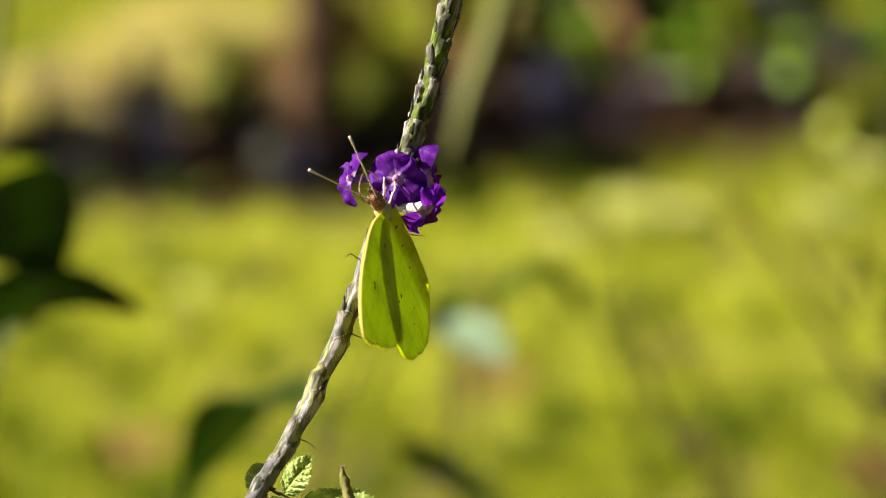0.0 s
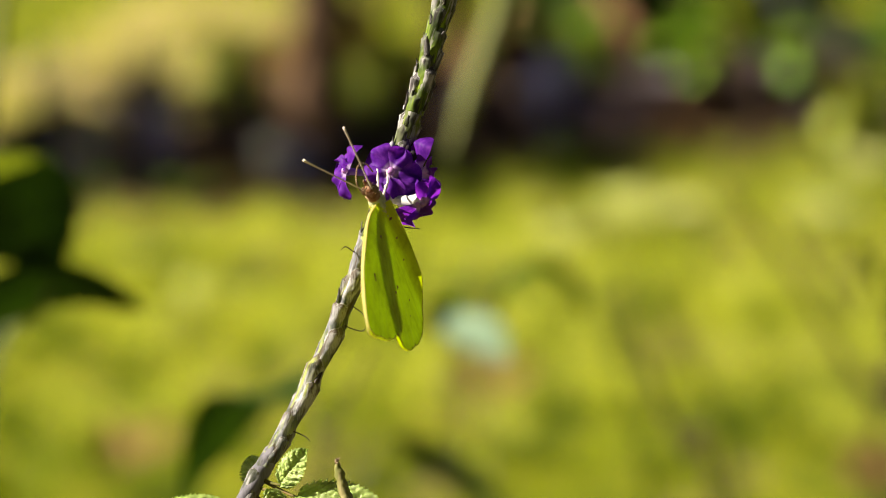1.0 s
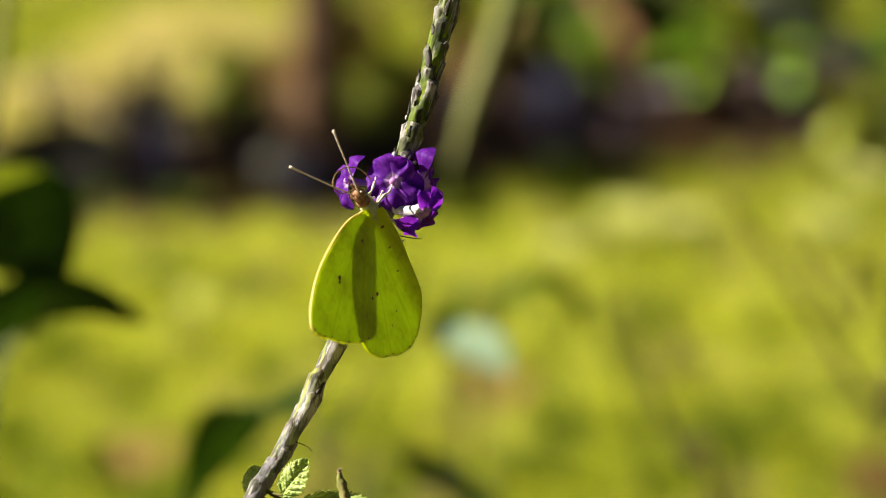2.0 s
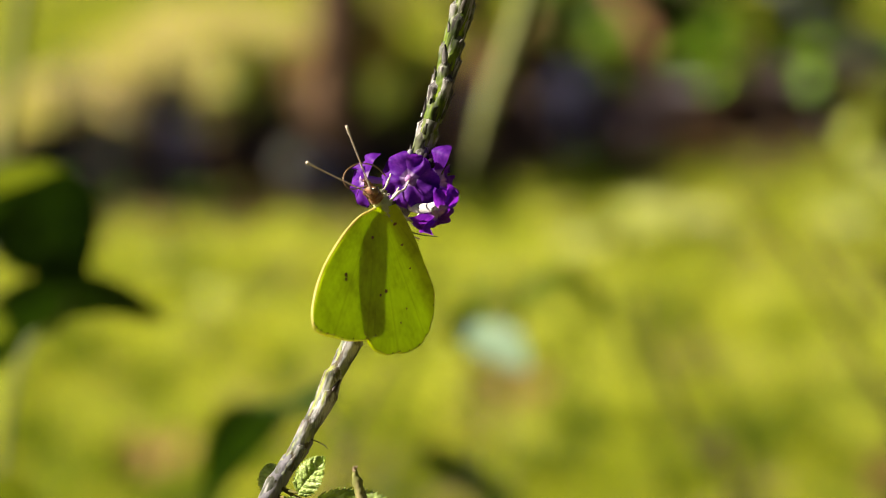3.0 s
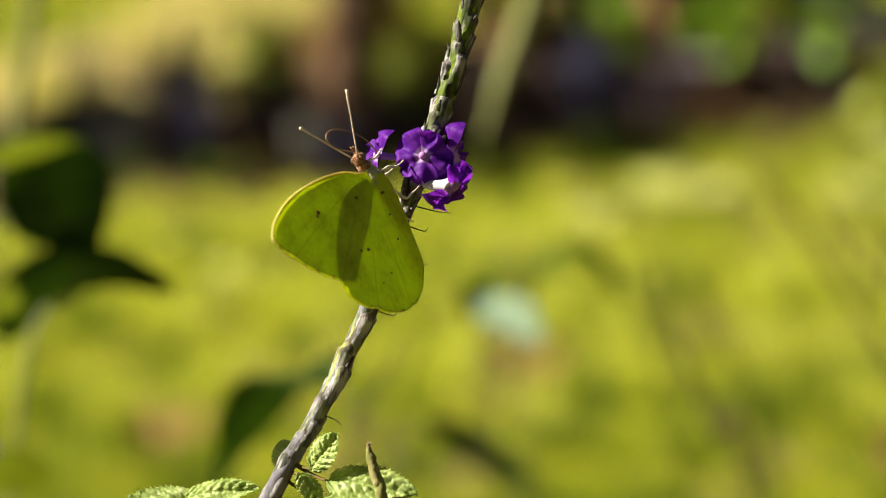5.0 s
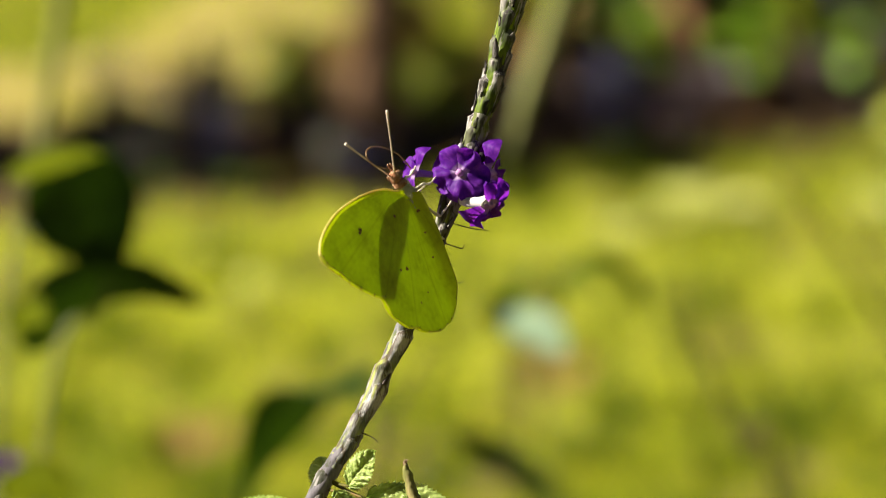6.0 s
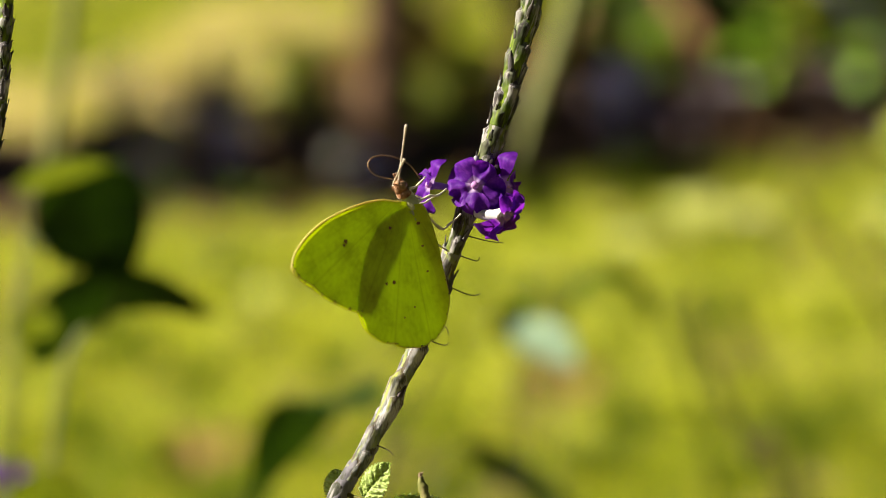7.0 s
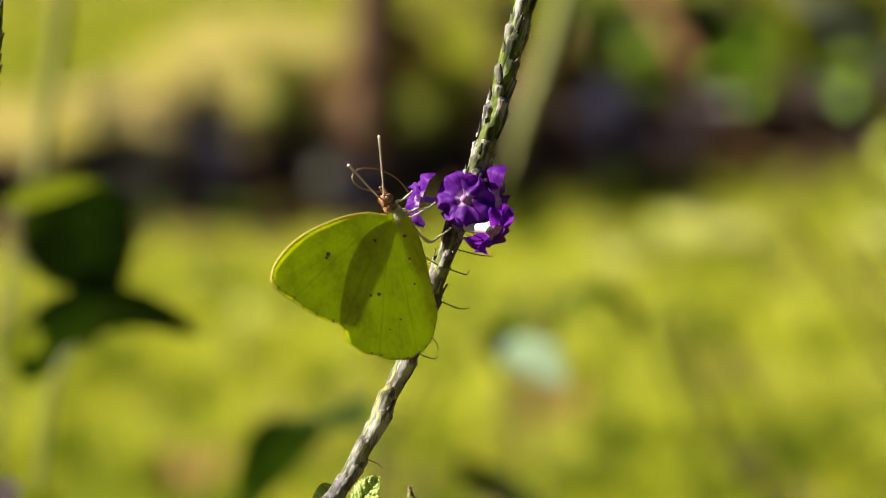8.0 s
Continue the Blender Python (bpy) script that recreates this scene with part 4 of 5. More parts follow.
sheet("bare_patch", [(-1.7, 12.3), (-1.05, 12.6), (-0.66, 13.0), (-0.50, 14.2), (-0.42, 15.8), (-0.55, 17.4), (-1.0, 17.6), (-1.15, 16.0), (-1.3, 14.2), (-1.7, 13.8)], 0.010, EARTH, "sunlit stretch of thin yellowed turf and earth behind the bed", "soil")
grass()
tufts("pale_grass_tufts", material("pale_blade", [(0.42, 0.46, 0.03), (0.66, 0.68, 0.14)], 6, 0.5, 0.0, 0.5, (1, 1, 0.6), gloss=0.3), "pale sunlit tufts of longer grass", 280, 21, 0.075, 7.6, 5.2)
tufts("green_grass_tufts", material("green_blade", [(0.06, 0.10, 0.005), (0.13, 0.18, 0.007)], 6, 0.5, 0.0, 0.4, (1, 1, 0.6), gloss=0.3), "deep green tufts of longer grass", 60, 22, 0.065, 6.2, 3.6)
tree(-0.33, 12.5, (0.1, 0.15, 2.3), (0.6, 0.6), 0.9, 0.075, 1800, 3, "tree with brown bark rising out of the garden bed")
# added left of the view, only so its crown darkens the bed
tree(-4.2, 11.38, (-0.05, 0.1, 2.0), (0.75, 0.50), 0.9, 0.11, 2300, 4, "unseen small leafy tree added out of view to shade the garden bed")
BROAD_LEAF = mesh_of(leaf(0.13, 0.095, 0, 0.0, 0.25, 0.2, 12, 7), "leaf", BROAD)
STRAP_LEAF = mesh_of(leaf(0.16, 0.035, 0, 0.0, 0.5, 0.3, 12, 5), "leaf", PURPLE_LEAF)
for x, y, n, reach, h, seed in ((0.46, 12.65, 24, 0.06, 0.12, 11), (1.25, 13.4, 36, 0.26, 0.40, 14)):
    broad_shrub(x, y, n, reach, h, seed, BROAD_LEAF, "broad_leaved_shrub", "shrub with broad sunlit green leaves over dark stems")
tufts("dry_grass_tufts", material("dry_blade", [(0.30, 0.24, 0.09), (0.50, 0.42, 0.20)], 6, 0.6, 0.0, 0.4, gloss=0.2), "dry straw-coloured tufts in the lawn", 70, 23, 0.05, 6.2, 6.0)
BROWN_LEAF = mesh_of(leaf(0.11, 0.05, 0, 0.0, 0.4, 0.3, 10, 5), "leaf", material("brown_leaf", [(0.08, 0.042, 0.014), (0.26, 0.15, 0.045), (0.46, 0.30, 0.09)], 20, 0.6, 0.2, 0.2, per_piece=True))
for x, y, n, reach, h, seed in ((-0.35, 12.75, 96, 0.11, 0.26, 21), (-0.05, 13.1, 72, 0.16, 0.24, 22), (0.14, 12.8, 96, 0.14, 0.30, 23)):
    broad_shrub(x, y, n, reach, h, seed, BROWN_LEAF, "brown_shrub", "half-withered shrub with dull brown leaves")
OLIVE_LEAF = mesh_of(leaf(0.10, 0.045, 0, 0.0, 0.4, 0.3, 10, 5), "leaf", material("olive_leaf", [(0.07, 0.05, 0.014), (0.20, 0.15, 0.03), (0.34, 0.28, 0.05)], 20, 0.6, 0.2, 0.25, per_piece=True))
for x, y, n, reach, h, seed in ((-0.62, 14.2, 60, 0.18, 0.16, 41), (-0.42, 13.8, 60, 0.16, 0.16, 42), (-0.90, 13.5, 48, 0.18, 0.10, 43), (-0.30, 15.0, 72, 0.20, 0.30, 26), (0.02, 15.2, 72, 0.20, 0.30, 27)):
    broad_shrub(x, y, n, reach, h, seed, OLIVE_LEAF, "olive_shrub", "low shrub with dull olive-brown leaves")


def seedling(x, y, h, spread, n, size, thick, seed):
    """A slender young shrub whose few broad leaves face the sun."""
    rng = random.Random(seed)
    plant = empty("broad_leaved_seedling", (x, y, 0), "slender young shrub with a few broad green leaves coloured bright as if sunlit", "shrub", "bed shrubs")
    line = smooth_line([(0.02, 0.03, -0.03), (0.03, 0.02, 0.5 * h), (0, 0, h)], 10)
    part("stem", tube(bmesh.new(), line, lambda s: thick * (1 - 0.5 * s), 8, 0.2), RED_BARK, plant)
    for k in range(n):
        a = k * 2.4 + rng.uniform(-0.3, 0.3)
        foot = line[-1 - k % 3]
        way = Vector((math.cos(a), -0.3 + 0.5 * math.sin(a), 0.5 * math.sin(a) - 0.1))
        piece("leaf", SEEDLING_LEAF, plant, aim(foot + way.normalized() * spread * rng.uniform(0.0, 0.6), way, Vector((-0.75, -0.45, 0.55))) @ Matrix.Scale(size * rng.uniform(0.8, 1.1), 4))


# brighter green than the other shrubs, sunlight put into the leaf colour
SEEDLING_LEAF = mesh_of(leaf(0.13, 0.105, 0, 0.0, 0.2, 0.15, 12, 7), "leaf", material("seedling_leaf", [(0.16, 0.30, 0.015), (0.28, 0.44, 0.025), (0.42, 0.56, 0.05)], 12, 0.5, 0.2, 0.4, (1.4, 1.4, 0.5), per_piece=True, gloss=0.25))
RED_BARK = material("red_bark", [(0.07, 0.032, 0.018), (0.16, 0.075, 0.04), (0.24, 0.13, 0.08)], 30, 0.9, 0.6, gloss=0.15, dist=0.004)
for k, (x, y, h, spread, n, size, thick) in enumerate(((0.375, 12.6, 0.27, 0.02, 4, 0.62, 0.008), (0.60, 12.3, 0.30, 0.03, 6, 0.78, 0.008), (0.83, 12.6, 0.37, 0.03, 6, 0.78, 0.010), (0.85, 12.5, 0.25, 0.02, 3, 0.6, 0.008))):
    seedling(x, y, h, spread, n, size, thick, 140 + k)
LEANING = empty("leaning_stem", (0.63, 12.2, 0), "leaning reddish-brown woody stem at the bed's edge", "shrub", "bed shrubs")
part("stem", tube(bmesh.new(), smooth_line([(0, 0, -0.03), (-0.04, 0.2, 0.10), (-0.12, 0.4, 0.20), (-0.20, 0.6, 0.31), (-0.28, 0.8, 0.45)], 20), lambda s: 0.034 - 0.010 * s, 9, 0.2), RED_BARK, LEANING)
# dark leaf colour stands in for shade behind the bed
SHADE_TONE_LEAF = mesh_of(leaf(0.12, 0.07, 0, 0.0, 0.4, 0.3, 10, 5), "leaf", material("shade_tone_leaf", [(0.018, 0.034, 0.006), (0.04, 0.075, 0.008), (0.10, 0.16, 0.02)], 20, 0.65, 0.2, 0.2, per_piece=True, gloss=0.12))
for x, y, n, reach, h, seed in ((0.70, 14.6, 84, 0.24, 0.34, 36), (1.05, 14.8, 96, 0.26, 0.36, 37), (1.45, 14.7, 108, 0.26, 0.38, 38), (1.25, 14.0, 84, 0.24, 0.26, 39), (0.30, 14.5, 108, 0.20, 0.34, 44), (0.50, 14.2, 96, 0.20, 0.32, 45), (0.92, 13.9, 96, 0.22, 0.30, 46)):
    broad_shrub(x, y, n, reach, h, seed, SHADE_TONE_LEAF, "dark_shrub", "shrub with deep green leaves, shade put into their colour")
YOUNG_LEAF = mesh_of(leaf(0.10, 0.06, 0, 0.0, 0.3, 0.2, 10, 5), "leaf", material("young_leaf", [(0.14, 0.18, 0.008), (0.30, 0.34, 0.015)], 20, 0.5, 0.2, 0.35, per_piece=True))
for x, y, n, reach, h, seed in ((-0.14, 12.28, 72, 0.10, 0.32, 24), (-0.56, 13.3, 60, 0.14, 0.20, 25)):
    broad_shrub(x, y, n, reach, h, seed, YOUNG_LEAF, "young_shrub", "small shrub with yellow-green leaves")
# later entries are extra plants whose dark leaves stand in for shade
for k, (x, y) in enumerate([(-1.3, 11.3), (-0.95, 11.6), (-0.5, 11.9), (-0.15, 12.1), (0.15, 12.2), (0.42, 12.4), (0.22, 13.0), (0.10, 12.7), (-0.75, 12.2), (0.8, 12.6), (0.55, 12.45), (0.95, 12.85), (0.65, 12.8), (0.3, 12.75), (-0.95, 11.1), (-0.50, 11.15), (-0.28, 11.25), (-1.15, 11.1)]):
    broad_shrub(x, y, 48, 0.16, 0.08 if k > 13 else 0.20 if k < 3 or k > 7 else 0.15, 30 + k, STRAP_LEAF, "dark_foliage_plant", "low plant with dark purple strap leaves, deepening the bed's shade")
for k, (x, y, h, n) in enumerate([(-0.638, 11.08, 0.20, 11), (-0.64, 11.20, 0.33, 6), (-0.777, 11.08, 0.18, 9), (-0.84, 11.0, 0.10, 4), (-0.375, 10.97, 0.14, 5), (-0.33, 11.1, 0.10, 3), (0.268, 12.0, 0.23, 13), (-0.95, 11.8, 0.28, 4)]):
    white = 0 < k < 5
    salvia(x, y, h, n, 60 + k, WHITE_PLUME if white else LILAC, "whitish flower plumes on thin stems in the shaded bed" if white else "blue-lilac flower plumes on thin stems in the shaded bed")


def fallen_leaf(x, y, size, turn):
    lf = part("fallen_leaf", leaf(size, size * 0.6, 0, 0, 0.2, 0.35, 16, 7), DRY_LEAF)
    lf.matrix_basis = pose(x, y, 0.022, 48, 8, turn)
    tagged(lf, "curled dry reddish-brown leaf lying on the lawn", "fallen leaf", "fallen leaves")


for x, y, size, turn in ((-0.48, 7.25, 0.11, 20), (-0.45, 7.40, 0.08, -25), (0.06, 7.95, 0.10, 20), (0.10, 8.05, 0.08, -40), (0.64, 7.0, 0.13, 15), (0.60, 7.15, 0.09, -20)):
    fallen_leaf(x, y, size, turn)

# very pale leaf colour includes the glint of sun on the blades
ROSETTE_LEAF = mesh_of(leaf(0.09, 0.045, 0, 0, 0.35, 0.2, 10, 5), "leaf", material("rosette_leaf", [(0.50, 0.54, 0.12), (0.66, 0.68, 0.26), (0.74, 0.74, 0.40)], 30, 0.3, 0.2, 0.35, per_piece=True))


def rosette(x, y, size, seed):
    rng = random.Random(seed)
    plant = empty("lawn_weed", (x, y, 0), "low rosette of glossy leaves in the lawn, coloured pale like sun glints", "weed", "lawn weeds")
    part("crown", ball(bmesh.new(), (0, 0, 0.01), (0.012 * size, 0.012 * size, 0.02), 0.2), BLADE, plant)
    for k in range(11):
        a = k * 2.4 + rng.uniform(-0.3, 0.3)
        way = Vector((math.cos(a), math.sin(a), rng.uniform(0.3, 1.0)))
        piece("leaf", ROSETTE_LEAF, plant, aim((0, 0, 0.012), way, (-0.4 * way.x - 0.45, -0.4 * way.y - 0.5, 0.8)) @ Matrix.Scale(size * rng.uniform(0.7, 1.15), 4))


for k, (x, y, size) in enumerate(((0.305, 10.3, 1.0), (0.453, 10.45, 1.7), (0.24, 10.2, 0.7), (0.83, 10.6, 1.1), (0.98, 11.5, 1.2), (1.08, 12.0, 1.2), (0.42, 11.6, 0.8), (0.05, 9.6, 0.7), (-0.45, 9.3, 0.7), (-0.6, 9.9, 0.6), (0.0, 8.9, 0.6))):
    rosette(x, y, size, 80 + k)

EDGE_BROWN = mesh_of(leaf(0.06, 0.03, 0, 0.0, 0.4, 0.3, 10, 5), "leaf", material("rusty_leaf", [(0.16, 0.08, 0.02), (0.34, 0.19, 0.05), (0.48, 0.32, 0.12)], 20, 0.6, 0.2, 0.3, per_piece=True))
EDGE_GREEN = mesh_of(leaf(0.07, 0.03, 0, 0.0, 0.4, 0.3, 10, 5), "leaf", material("edge_leaf", [(0.06, 0.10, 0.005), (0.16, 0.23, 0.010)], 20, 0.5, 0.2, 0.35, per_piece=True))
YELLOW_LEAF = mesh_of(leaf(0.09, 0.045, 0, 0, 0.35, 0.2, 10, 5), "leaf", material("yellow_leaf", [(0.24, 0.30, 0.02), (0.40, 0.46, 0.04), (0.54, 0.58, 0.08)], 30, 0.5, 0.2, 0.35, per_piece=True))
for x, y, h, mesh, name, label, seed in (
    (-0.49, 10.90, 0.10, EDGE_BROWN, "dry_weed", "low rusty-brown weed at the bed's edge", 101),
    (-0.20, 11.15, 0.09, EDGE_BROWN, "dry_weed", "low rusty-brown weed at the bed's edge", 102),
    (-0.62, 10.80, 0.08, EDGE_GREEN, "edge_weed", "low green weed at the bed's edge", 103),
    (-0.57, 10.75, 0.09, EDGE_GREEN, "edge_weed", "low green weed at the bed's edge", 104),
    (-0.80, 10.72, 0.07, EDGE_GREEN, "edge_weed", "low green weed at the bed's edge", 105),
    (0.55, 11.9, 0.16, EDGE_BROWN, "dry_weed", "low rusty-brown weed at the bed's edge", 106),
    (0.30, 11.5, 0.10, EDGE_GREEN, "edge_weed", "low green weed at the bed's edge", 107),
):
    broad_shrub(x, y, 36, 0.09, h, seed, mesh, name, label)
broad_shrub(0.97, 11.95, 72, 0.16, 0.24, 91, YELLOW_LEAF, "pale_shrub", "small shrub of pale yellow-green sunlit leaves")
GREY_TREE = empty("tree", (1.28, 13.0, 0), "slanting pale grey branch among the shrubs", "branch")
part("trunk", tube(bmesh.new(), smooth_line([(0, 0, -0.05), (-0.13, 0, 0.10), (-0.286, 0, 0.223), (-0.375, 0, 0.30), (-0.60, 0.05, 0.52)], 20), lambda s: 0.036 - 0.012 * s, 9, 0.2), material("grey_bark", [(0.16, 0.16, 0.16), (0.30, 0.30, 0.30)], 20, 0.9, 0.8, dist=0.01), GREY_TREE)

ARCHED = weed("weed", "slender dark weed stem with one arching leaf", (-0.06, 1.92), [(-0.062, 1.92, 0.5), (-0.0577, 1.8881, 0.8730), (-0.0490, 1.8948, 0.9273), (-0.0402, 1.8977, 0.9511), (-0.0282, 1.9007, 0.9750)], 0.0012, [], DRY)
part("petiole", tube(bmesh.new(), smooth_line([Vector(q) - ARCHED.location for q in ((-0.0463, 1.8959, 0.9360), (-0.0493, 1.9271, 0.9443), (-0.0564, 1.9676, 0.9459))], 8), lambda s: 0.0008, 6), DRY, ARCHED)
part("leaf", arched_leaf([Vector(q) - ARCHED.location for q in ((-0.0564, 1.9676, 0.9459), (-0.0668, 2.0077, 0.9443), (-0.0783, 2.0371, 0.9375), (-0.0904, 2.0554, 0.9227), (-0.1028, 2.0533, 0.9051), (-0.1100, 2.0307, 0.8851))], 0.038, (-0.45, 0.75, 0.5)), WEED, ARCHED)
WEED_SPIKE = empty("weed_spike", (-0.10, 2.62, 0), "pale grey-green flower spike standing behind", "weed", "weeds")
WEED_LINE = smooth_line([Vector(p) - WEED_SPIKE.location for p in ((-0.10, 2.62, -0.02), (-0.098, 2.60, 0.5), (-0.0483, 2.556, 0.7996), (-0.0143, 2.544, 0.9261), (0.0038, 2.552, 0.9841), (0.0140, 2.556, 1.0159), (0.0251, 2.559, 1.0478), (0.0382, 2.565, 1.0912))], 80)
part("stalk", tube(bmesh.new(), WEED_LINE[:46], lambda s: 0.0010, 8, 0.2), GREEN_STALK, WEED_SPIKE)
part("spike", tube(bmesh.new(), WEED_LINE[45:], lambda s: 0.0018 + 0.0034 * min(1, s / 0.3), 10, 0.3), SPIKE_GREEN, WEED_SPIKE)
SIDE_SPIKE = empty("weed_spike", (-0.25, 2.52, 0), "pale yellow-green flower spike standing behind", "weed", "weeds")
SIDE_LINE = smooth_line([Vector(p) - SIDE_SPIKE.location for p in ((-0.25, 2.52, -0.02), (-0.25, 2.50, 0.5), (-0.249, 2.439, 0.8488), (-0.2392, 2.451, 0.9409), (-0.2337, 2.455, 0.9800), (-0.2253, 2.462, 1.0302), (-0.2168, 2.470, 1.0971))], 70)
part("stalk", tube(bmesh.new(), SIDE_LINE[:38], lambda s: 0.0010, 8, 0.2), GREEN_STALK, SIDE_SPIKE)
part("spike", tube(bmesh.new(), SIDE_LINE[37:], lambda s: 0.0016 + 0.0020 * min(1, s / 0.3), 10, 0.3), SPIKE_GREEN, SIDE_SPIKE)
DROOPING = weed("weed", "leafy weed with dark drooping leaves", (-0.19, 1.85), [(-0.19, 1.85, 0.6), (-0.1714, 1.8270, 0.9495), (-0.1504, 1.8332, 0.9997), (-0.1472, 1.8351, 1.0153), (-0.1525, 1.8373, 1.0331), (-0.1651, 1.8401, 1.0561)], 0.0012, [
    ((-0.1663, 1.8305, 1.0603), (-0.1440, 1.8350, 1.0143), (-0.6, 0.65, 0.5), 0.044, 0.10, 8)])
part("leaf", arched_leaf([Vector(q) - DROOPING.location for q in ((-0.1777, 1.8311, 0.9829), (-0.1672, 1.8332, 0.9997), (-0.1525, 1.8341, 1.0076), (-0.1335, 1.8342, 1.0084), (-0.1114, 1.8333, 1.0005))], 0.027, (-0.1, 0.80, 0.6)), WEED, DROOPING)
weed("weed", "leafy weed with leaves coloured bright yellow-green as if sunlit", (-0.20, 1.82), [(-0.20, 1.82, 0.6), (-0.1852, 1.7974, 0.9544), (-0.1780, 1.8075, 1.0366)], 0.0011, [
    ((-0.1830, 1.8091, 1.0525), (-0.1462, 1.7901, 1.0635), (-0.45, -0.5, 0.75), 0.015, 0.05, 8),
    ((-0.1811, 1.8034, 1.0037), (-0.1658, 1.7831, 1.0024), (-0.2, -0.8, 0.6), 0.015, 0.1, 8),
    ((-0.1842, 1.7959, 0.9420), (-0.1555, 1.7756, 0.9414), (-0.1, -0.6, 0.8), 0.022, 0.15, 8)], WEED_STEM, SUN_TINTED)
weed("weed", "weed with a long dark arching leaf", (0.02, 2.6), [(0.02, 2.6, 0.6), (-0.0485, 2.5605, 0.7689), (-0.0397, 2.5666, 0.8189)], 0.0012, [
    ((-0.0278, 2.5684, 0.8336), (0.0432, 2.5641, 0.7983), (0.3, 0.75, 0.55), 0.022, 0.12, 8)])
weed("weed", "low weed with a glossy leaf coloured pale as if mirroring the sky", (0.03, 2.65), [(0.03, 2.65, 0.6), (0.0109, 2.6134, 0.7896), (0.0063, 2.6229, 0.8675)], 0.0010, [
    ((0.0033, 2.5762, 0.8967), (0.0322, 2.5242, 0.8842), (-0.1, -0.6, 0.8), 0.026, 0.08, 8)], DRY, SKY_SHEEN)
weed("weed", "weed with small dark green leaves", (0.035, 2.7), [(0.035, 2.7, 0.6), (0.0049, 2.6664, 0.8114), (0.0018, 2.6739, 0.8724)], 0.0010, [
    ((0.0018, 2.6739, 0.8724), (-0.0058, 2.6766, 0.8938), (-0.3, 0.7, 0.6), 0.016, 0.1, 8),
    ], DRY)
HOOPED = weed("weed", "weed with one long bright green arching leaf", (0.03, 2.75), [(0.03, 2.75, 0.55), (0.0249, 2.74, 0.8550)], 0.0010, [
    ((0.0120, 2.735, 0.8990), (0.0030, 2.730, 0.8560), (-0.5, -0.6, 0.5), 0.013, 0.10, 8)], WEED_STEM, FRESH)
part("leaf", arched_leaf([Vector(q) - HOOPED.location for q in ((0.0249, 2.74, 0.8550), (0.0300, 2.735, 0.8830), (0.0420, 2.73, 0.8985), (0.0580, 2.73, 0.9030), (0.0720, 2.73, 0.8930), (0.0800, 2.73, 0.8740))], 0.014, (-0.3, -0.55, 0.75)), FRESH, HOOPED)
weed("grass_stalk", "dry brown leaning grass stalk", (0.45, 2.5), [(0.2436, 2.4655, 0.8157), (0.2208, 2.4710, 0.8609), (0.1753, 2.4793, 0.9287), (0.1412, 2.4856, 0.9795)], 0.0024, [], DRY)
weed("grass_stalk", "dry brown leaning grass stalk", (0.30, 2.9), [(0.1670, 2.8567, 0.7200), (0.1406, 2.8640, 0.7789), (0.1109, 2.8720, 0.8445), (0.1043, 2.8752, 0.8707)], 0.0030, [], DRY)
weed("grass_stalk", "dry brown leaning grass stalk", (0.52, 2.6), [(0.2474, 2.5713, 0.8571), (0.2119, 2.5763, 0.8982), (0.1764, 2.5828, 0.9511)], 0.0022, [], DRY)
SHOOT = weed("porterweed_shoot", "short porterweed shoot under violet flowers", (-0.20, 1.93), [(-0.20, 1.93, 0.5), (-0.1965, 1.895, 0.8720), (-0.1958, 1.899, 0.9265)], 0.0012, [], WEED_STEM)
for dx, dz, face in ((0.0, 0.0, (0.2, -0.9, 0.3)), (0.006, 0.004, (0.7, -0.6, 0.2)), (-0.005, 0.006, (-0.6, -0.7, 0.3))):
    tip = Vector((-0.1958, 1.899, 0.9275)) - SHOOT.location + Vector((0, 0, -0.004))
    flower(SHOOT, tip, tip + Vector((dx, -0.005, dz + 0.003)), face, ((20, 0.7, 0.1), (92, 0.8, 0.1), (164, 0.75, 0.2), (236, 0.8, 0.0), (308, 0.7, 0.1)))
for x, y, top, lean, radius in ((0.40, 3.4, 0.93, -0.10, 0.0030), (0.56, 3.8, 0.86, -0.16, 0.0036), (0.30, 4.2, 0.70, -0.12, 0.0040), (0.62, 4.6, 0.80, -0.20, 0.0036), (0.47, 4.4, 0.66, -0.14, 0.0044), (0.20, 3.9, 0.74, -0.08, 0.0032)):
    weed("grass_stalk", "tall green leaning grass stalk", (x, y), [(x, y, top * 0.4), (x + lean * 0.5, y, top * 0.8), (x + lean, y, top)], radius, [], GREEN_STALK)

plant = porterweed()
bug, wings, antennae = butterfly()


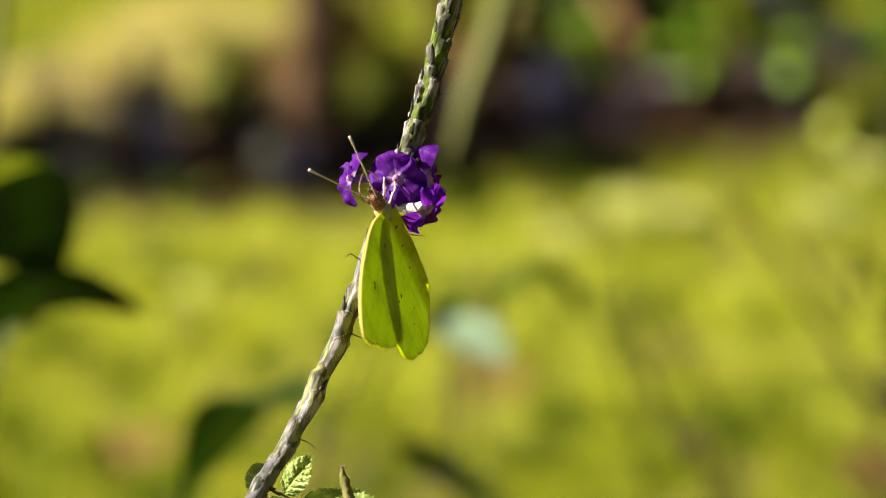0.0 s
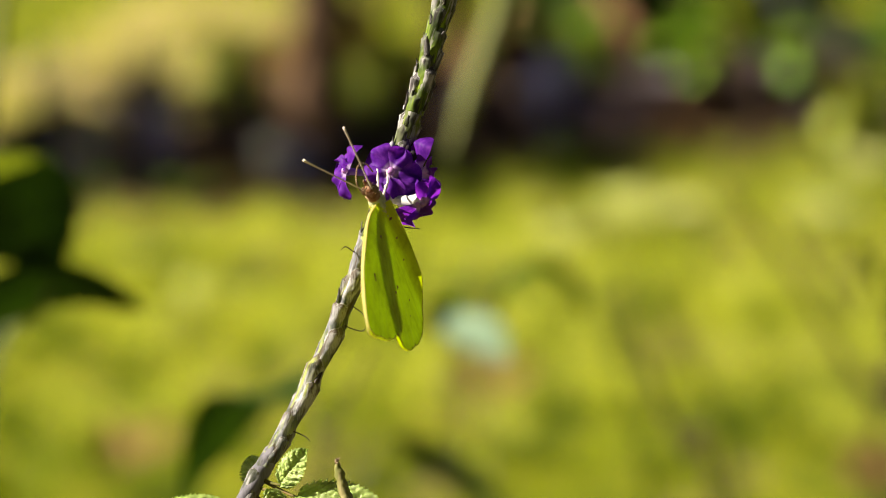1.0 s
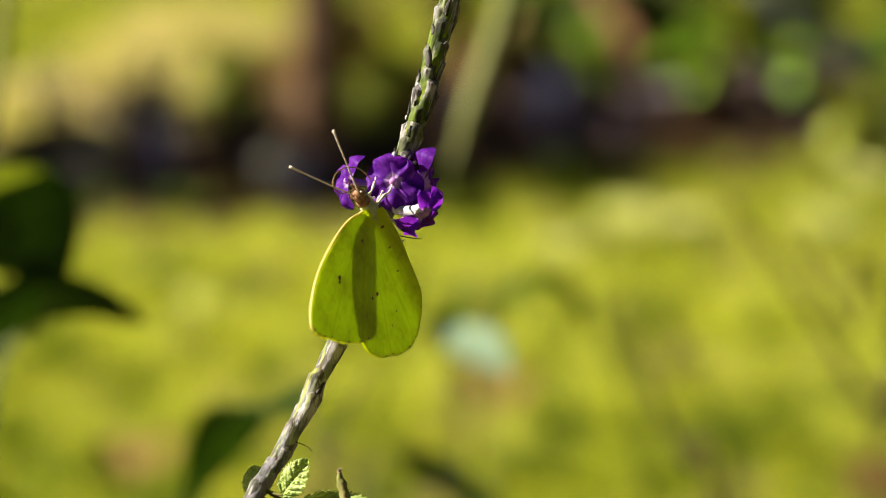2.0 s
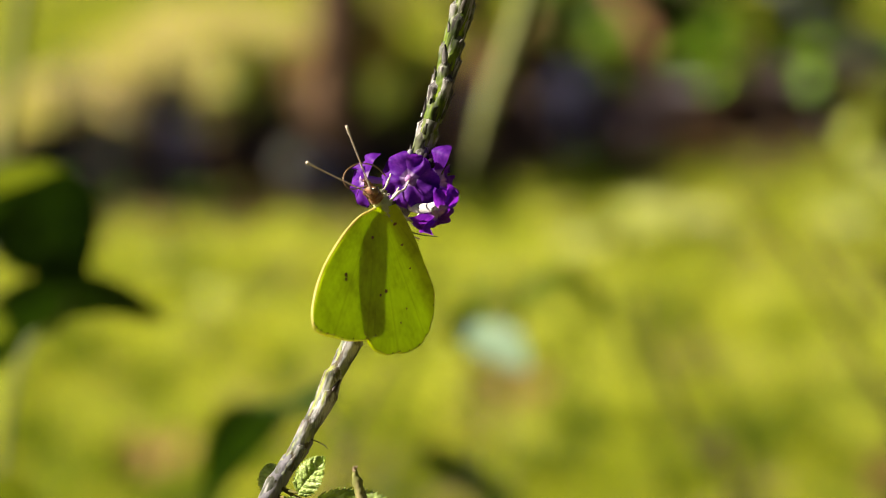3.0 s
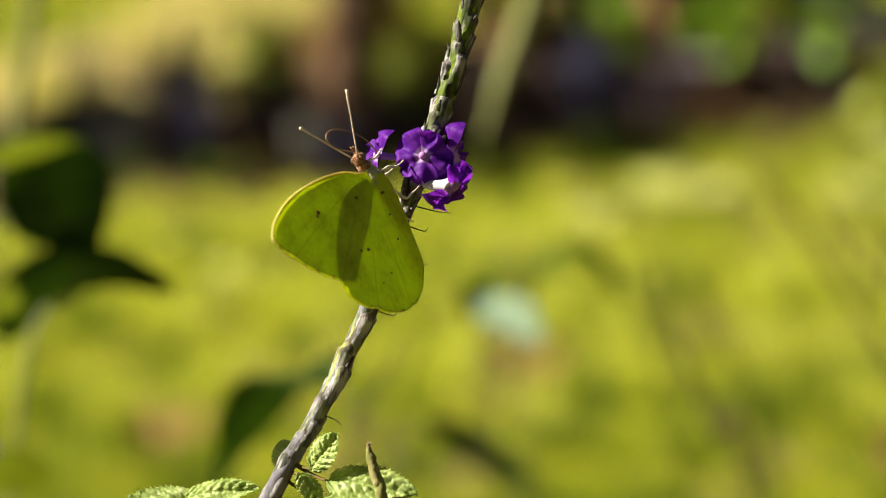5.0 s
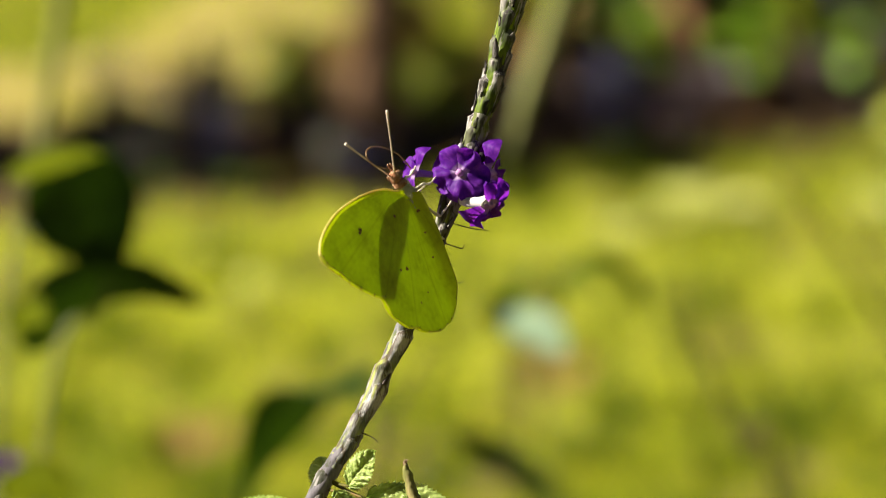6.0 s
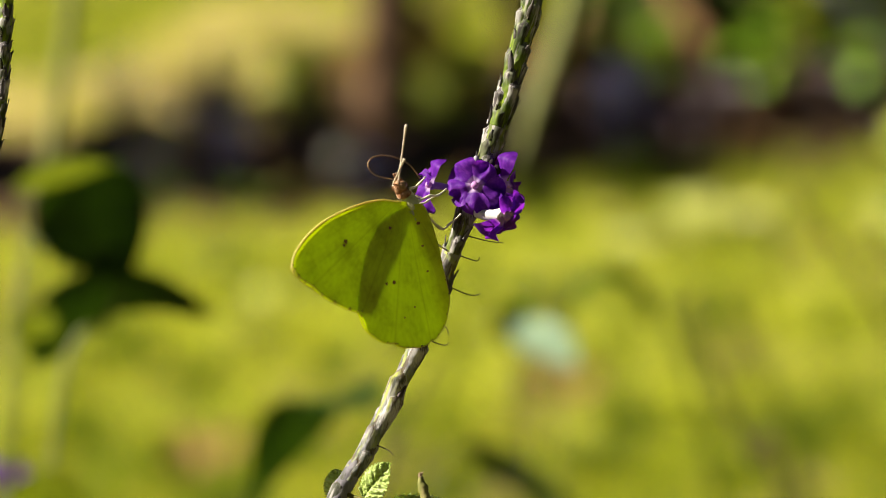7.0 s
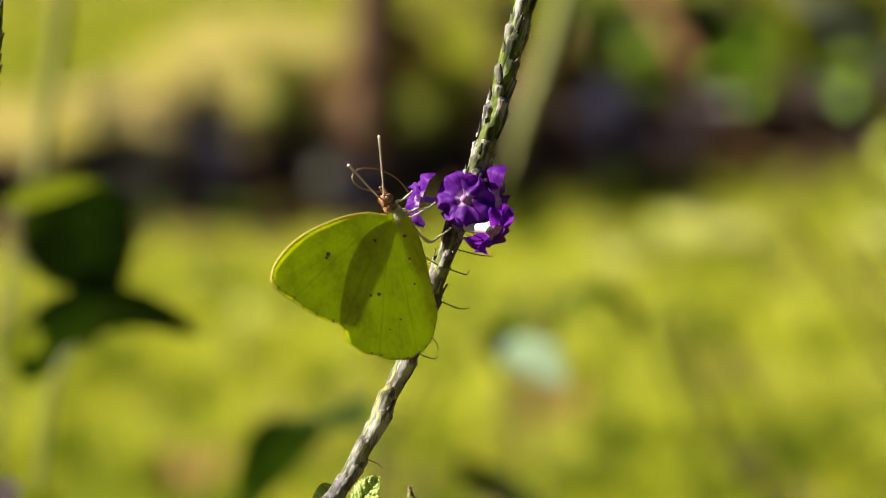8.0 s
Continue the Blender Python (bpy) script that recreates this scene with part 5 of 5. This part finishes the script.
def motions():
    bx, by = PLANT_BASE.x, PLANT_BASE.y
    walk(plant, [(t, pose(bx + x / 1000, by, z / 1000)) for t, x, z in (
        (0, 0.00, 0.00), (0.5, -0.68, 0.46), (1, -1.14, 0.91), (1.5, -0.80, 1.14), (3, -1.71, 1.37), (3.5, -1.48, 1.14), (4, -1.82, 1.14), (4.2, -2.05, 1.25), (5.3, -1.02, 0.23), (5.5, -0.57, 0.00), (6, 0.57, -0.34), (6.5, 1.14, -0.68), (7, 1.82, -0.57), (7.5, 1.59, -0.46), (8, 2.16, 0.34),
    )])
    walk(bug, [
        (0, pose(-0.0120, 0.9795, 1.1367, 123.7, -14.0, -17.3)),
        (0.5, pose(-0.0121, 0.9796, 1.1373, 121.8, -14.1, -16.0)),
        (1.0, pose(-0.0132, 0.9796, 1.1378, 122.2, -15.1, -14.1)),
        (1.3, pose(-0.0148, 0.9796, 1.1377, 116.9, -14.4, -26.1)),
        (1.5, pose(-0.0150, 0.9797, 1.1387, 116.2, -12.5, -27.4)),
        (1.7, pose(-0.0151, 0.9798, 1.1389, 116.4, -13.7, -29.1)),
        (2.8, pose(-0.0165, 0.9798, 1.1390, 115.4, -13.5, -34.2)),
        (3.2, pose(-0.0169, 0.9798, 1.1394, 116.0, -13.1, -36.9)),
        (3.3, pose(-0.0170, 0.9798, 1.1395, 115.9, -12.3, -38.4)),
        (3.4, pose(-0.0167, 0.9799, 1.1398, 115.8, -10.2, -43.1)),
        (3.5, pose(-0.0179, 0.9799, 1.1398, 107.4, -12.5, -48.0)),
        (3.6, pose(-0.0179, 0.9800, 1.1405, 101.8, -18.3, -53.1)),
        (3.7, pose(-0.0182, 0.9800, 1.1409, 106.6, -10.3, -53.1)),
        (3.8, pose(-0.0190, 0.9799, 1.1402, 99.8, -18.9, -56.8)),
        (3.9, pose(-0.0202, 0.9799, 1.1403, 96.8, -13.0, -56.6)),
        (4.0, pose(-0.0203, 0.9799, 1.1403, 98.8, -14.7, -57.6)),
        (4.1, pose(-0.0202, 0.9800, 1.1405, 98.1, -13.6, -57.7)),
        (4.2, pose(-0.0205, 0.9800, 1.1405, 101.8, -17.8, -58.2)),
        (5.3, pose(-0.0217, 0.9799, 1.1399, 99.1, -23.5, -34.6)),
        (5.5, pose(-0.0210, 0.9799, 1.1399, 100.0, -22.5, -33.6)),
        (6.0, pose(-0.0198, 0.9798, 1.1390, 100.7, -22.8, -33.1)),
        (6.3, pose(-0.0208, 0.9796, 1.1375, 99.9, -18.9, -25.5)),
        (6.5, pose(-0.0212, 0.9798, 1.1389, 99.7, -16.5, -39.3)),
        (7.0, pose(-0.0211, 0.9798, 1.1391, 101.4, -15.3, -44.0)),
        (8.0, pose(-0.0213, 0.9799, 1.1401, 100.7, -17.5, -48.0)),
    ])
    # seconds, opening of the wing towards the camera and of the far one, forward sweep of the forewings
    flaps = [(0, 0.1, 0.2, 3), (0.5, 0.1, 0.2, 0), (1.0, 0.1, 0.2, 1), (1.3, 0.1, 0.2, -3), (1.5, 0.1, 0.2, -2), (1.7, 0.1, 0.2, -2), (2.8, 0.1, 0.2, -3), (3.2, 0.1, 0.2, -3), (3.3, 0.1, 0.2, -3), (3.4, 1, 12, -3), (3.5, 57, 62, -8), (3.6, 14, 70, -6), (3.7, 36, 62, -4), (3.8, 14, 66, 2), (3.9, 60, 64, 16), (4.0, 48, 50, 14), (4.1, 26, 62, 12), (4.2, 8, 66, 7), (4.35, 4, 8, 3), (4.6, 0.1, 0.2, 2), (5.3, 0.1, 0.2, 1), (5.5, 0.1, 0.2, 3), (6.0, 0.1, 0.2, 3), (6.3, 0.1, 0.2, 3), (6.5, 0.1, 0.2, 1), (7.0, 0.1, 0.2, 3), (8.0, 0.1, 0.2, 2)]
    for side, fore, ob in wings:
        walk(ob, [(t, pose(0, 0, 0, -(sweep - (0 if side > 0 else 0.7)) if fore else 0, near if side > 0 else -far, 0)) for t, near, far, sweep in flaps])
    swings = (
        [(0, -12, 0, 3), (0.5, -15, 1, 5), (1, -12, 0, 4), (1.5, -3, 0, -3), (2.8, -4, 0, -4), (3.5, -1, 0, -14), (4, 1, 0, -36), (4.2, 3, 1, -33), (5.3, 14, 3, -27), (5.5, 16, 4, -25), (6, 14, 4, -29), (6.3, 31, 13, -46), (6.5, 17, 11, -68), (7, 7, 2, -40), (8, 12, 4, -34)],
        [(0, 7, -2, 35), (0.5, -3, 1, 44), (1, 4, -1, 37), (1.5, 19, -5, 31), (2.8, 25, -5, 21), (3.5, 47, -1, 3), (4, 61, 7, -12), (4.2, 54, 4, -8), (5.3, 48, -1, 1), (5.5, 49, -1, 3), (6, 48, 2, -4), (6.3, 57, 16, -29), (6.5, 36, 24, -66), (7, 28, 16, -60), (8, 46, 11, -26)],
    )
    for ob, s, rows in zip(antennae, (1, -1), swings):
        walk(ob, [(t, pose(s * 0.0008, 0.0049, 0.0009, a, b, c)) for t, a, b, c in rows])


motions()
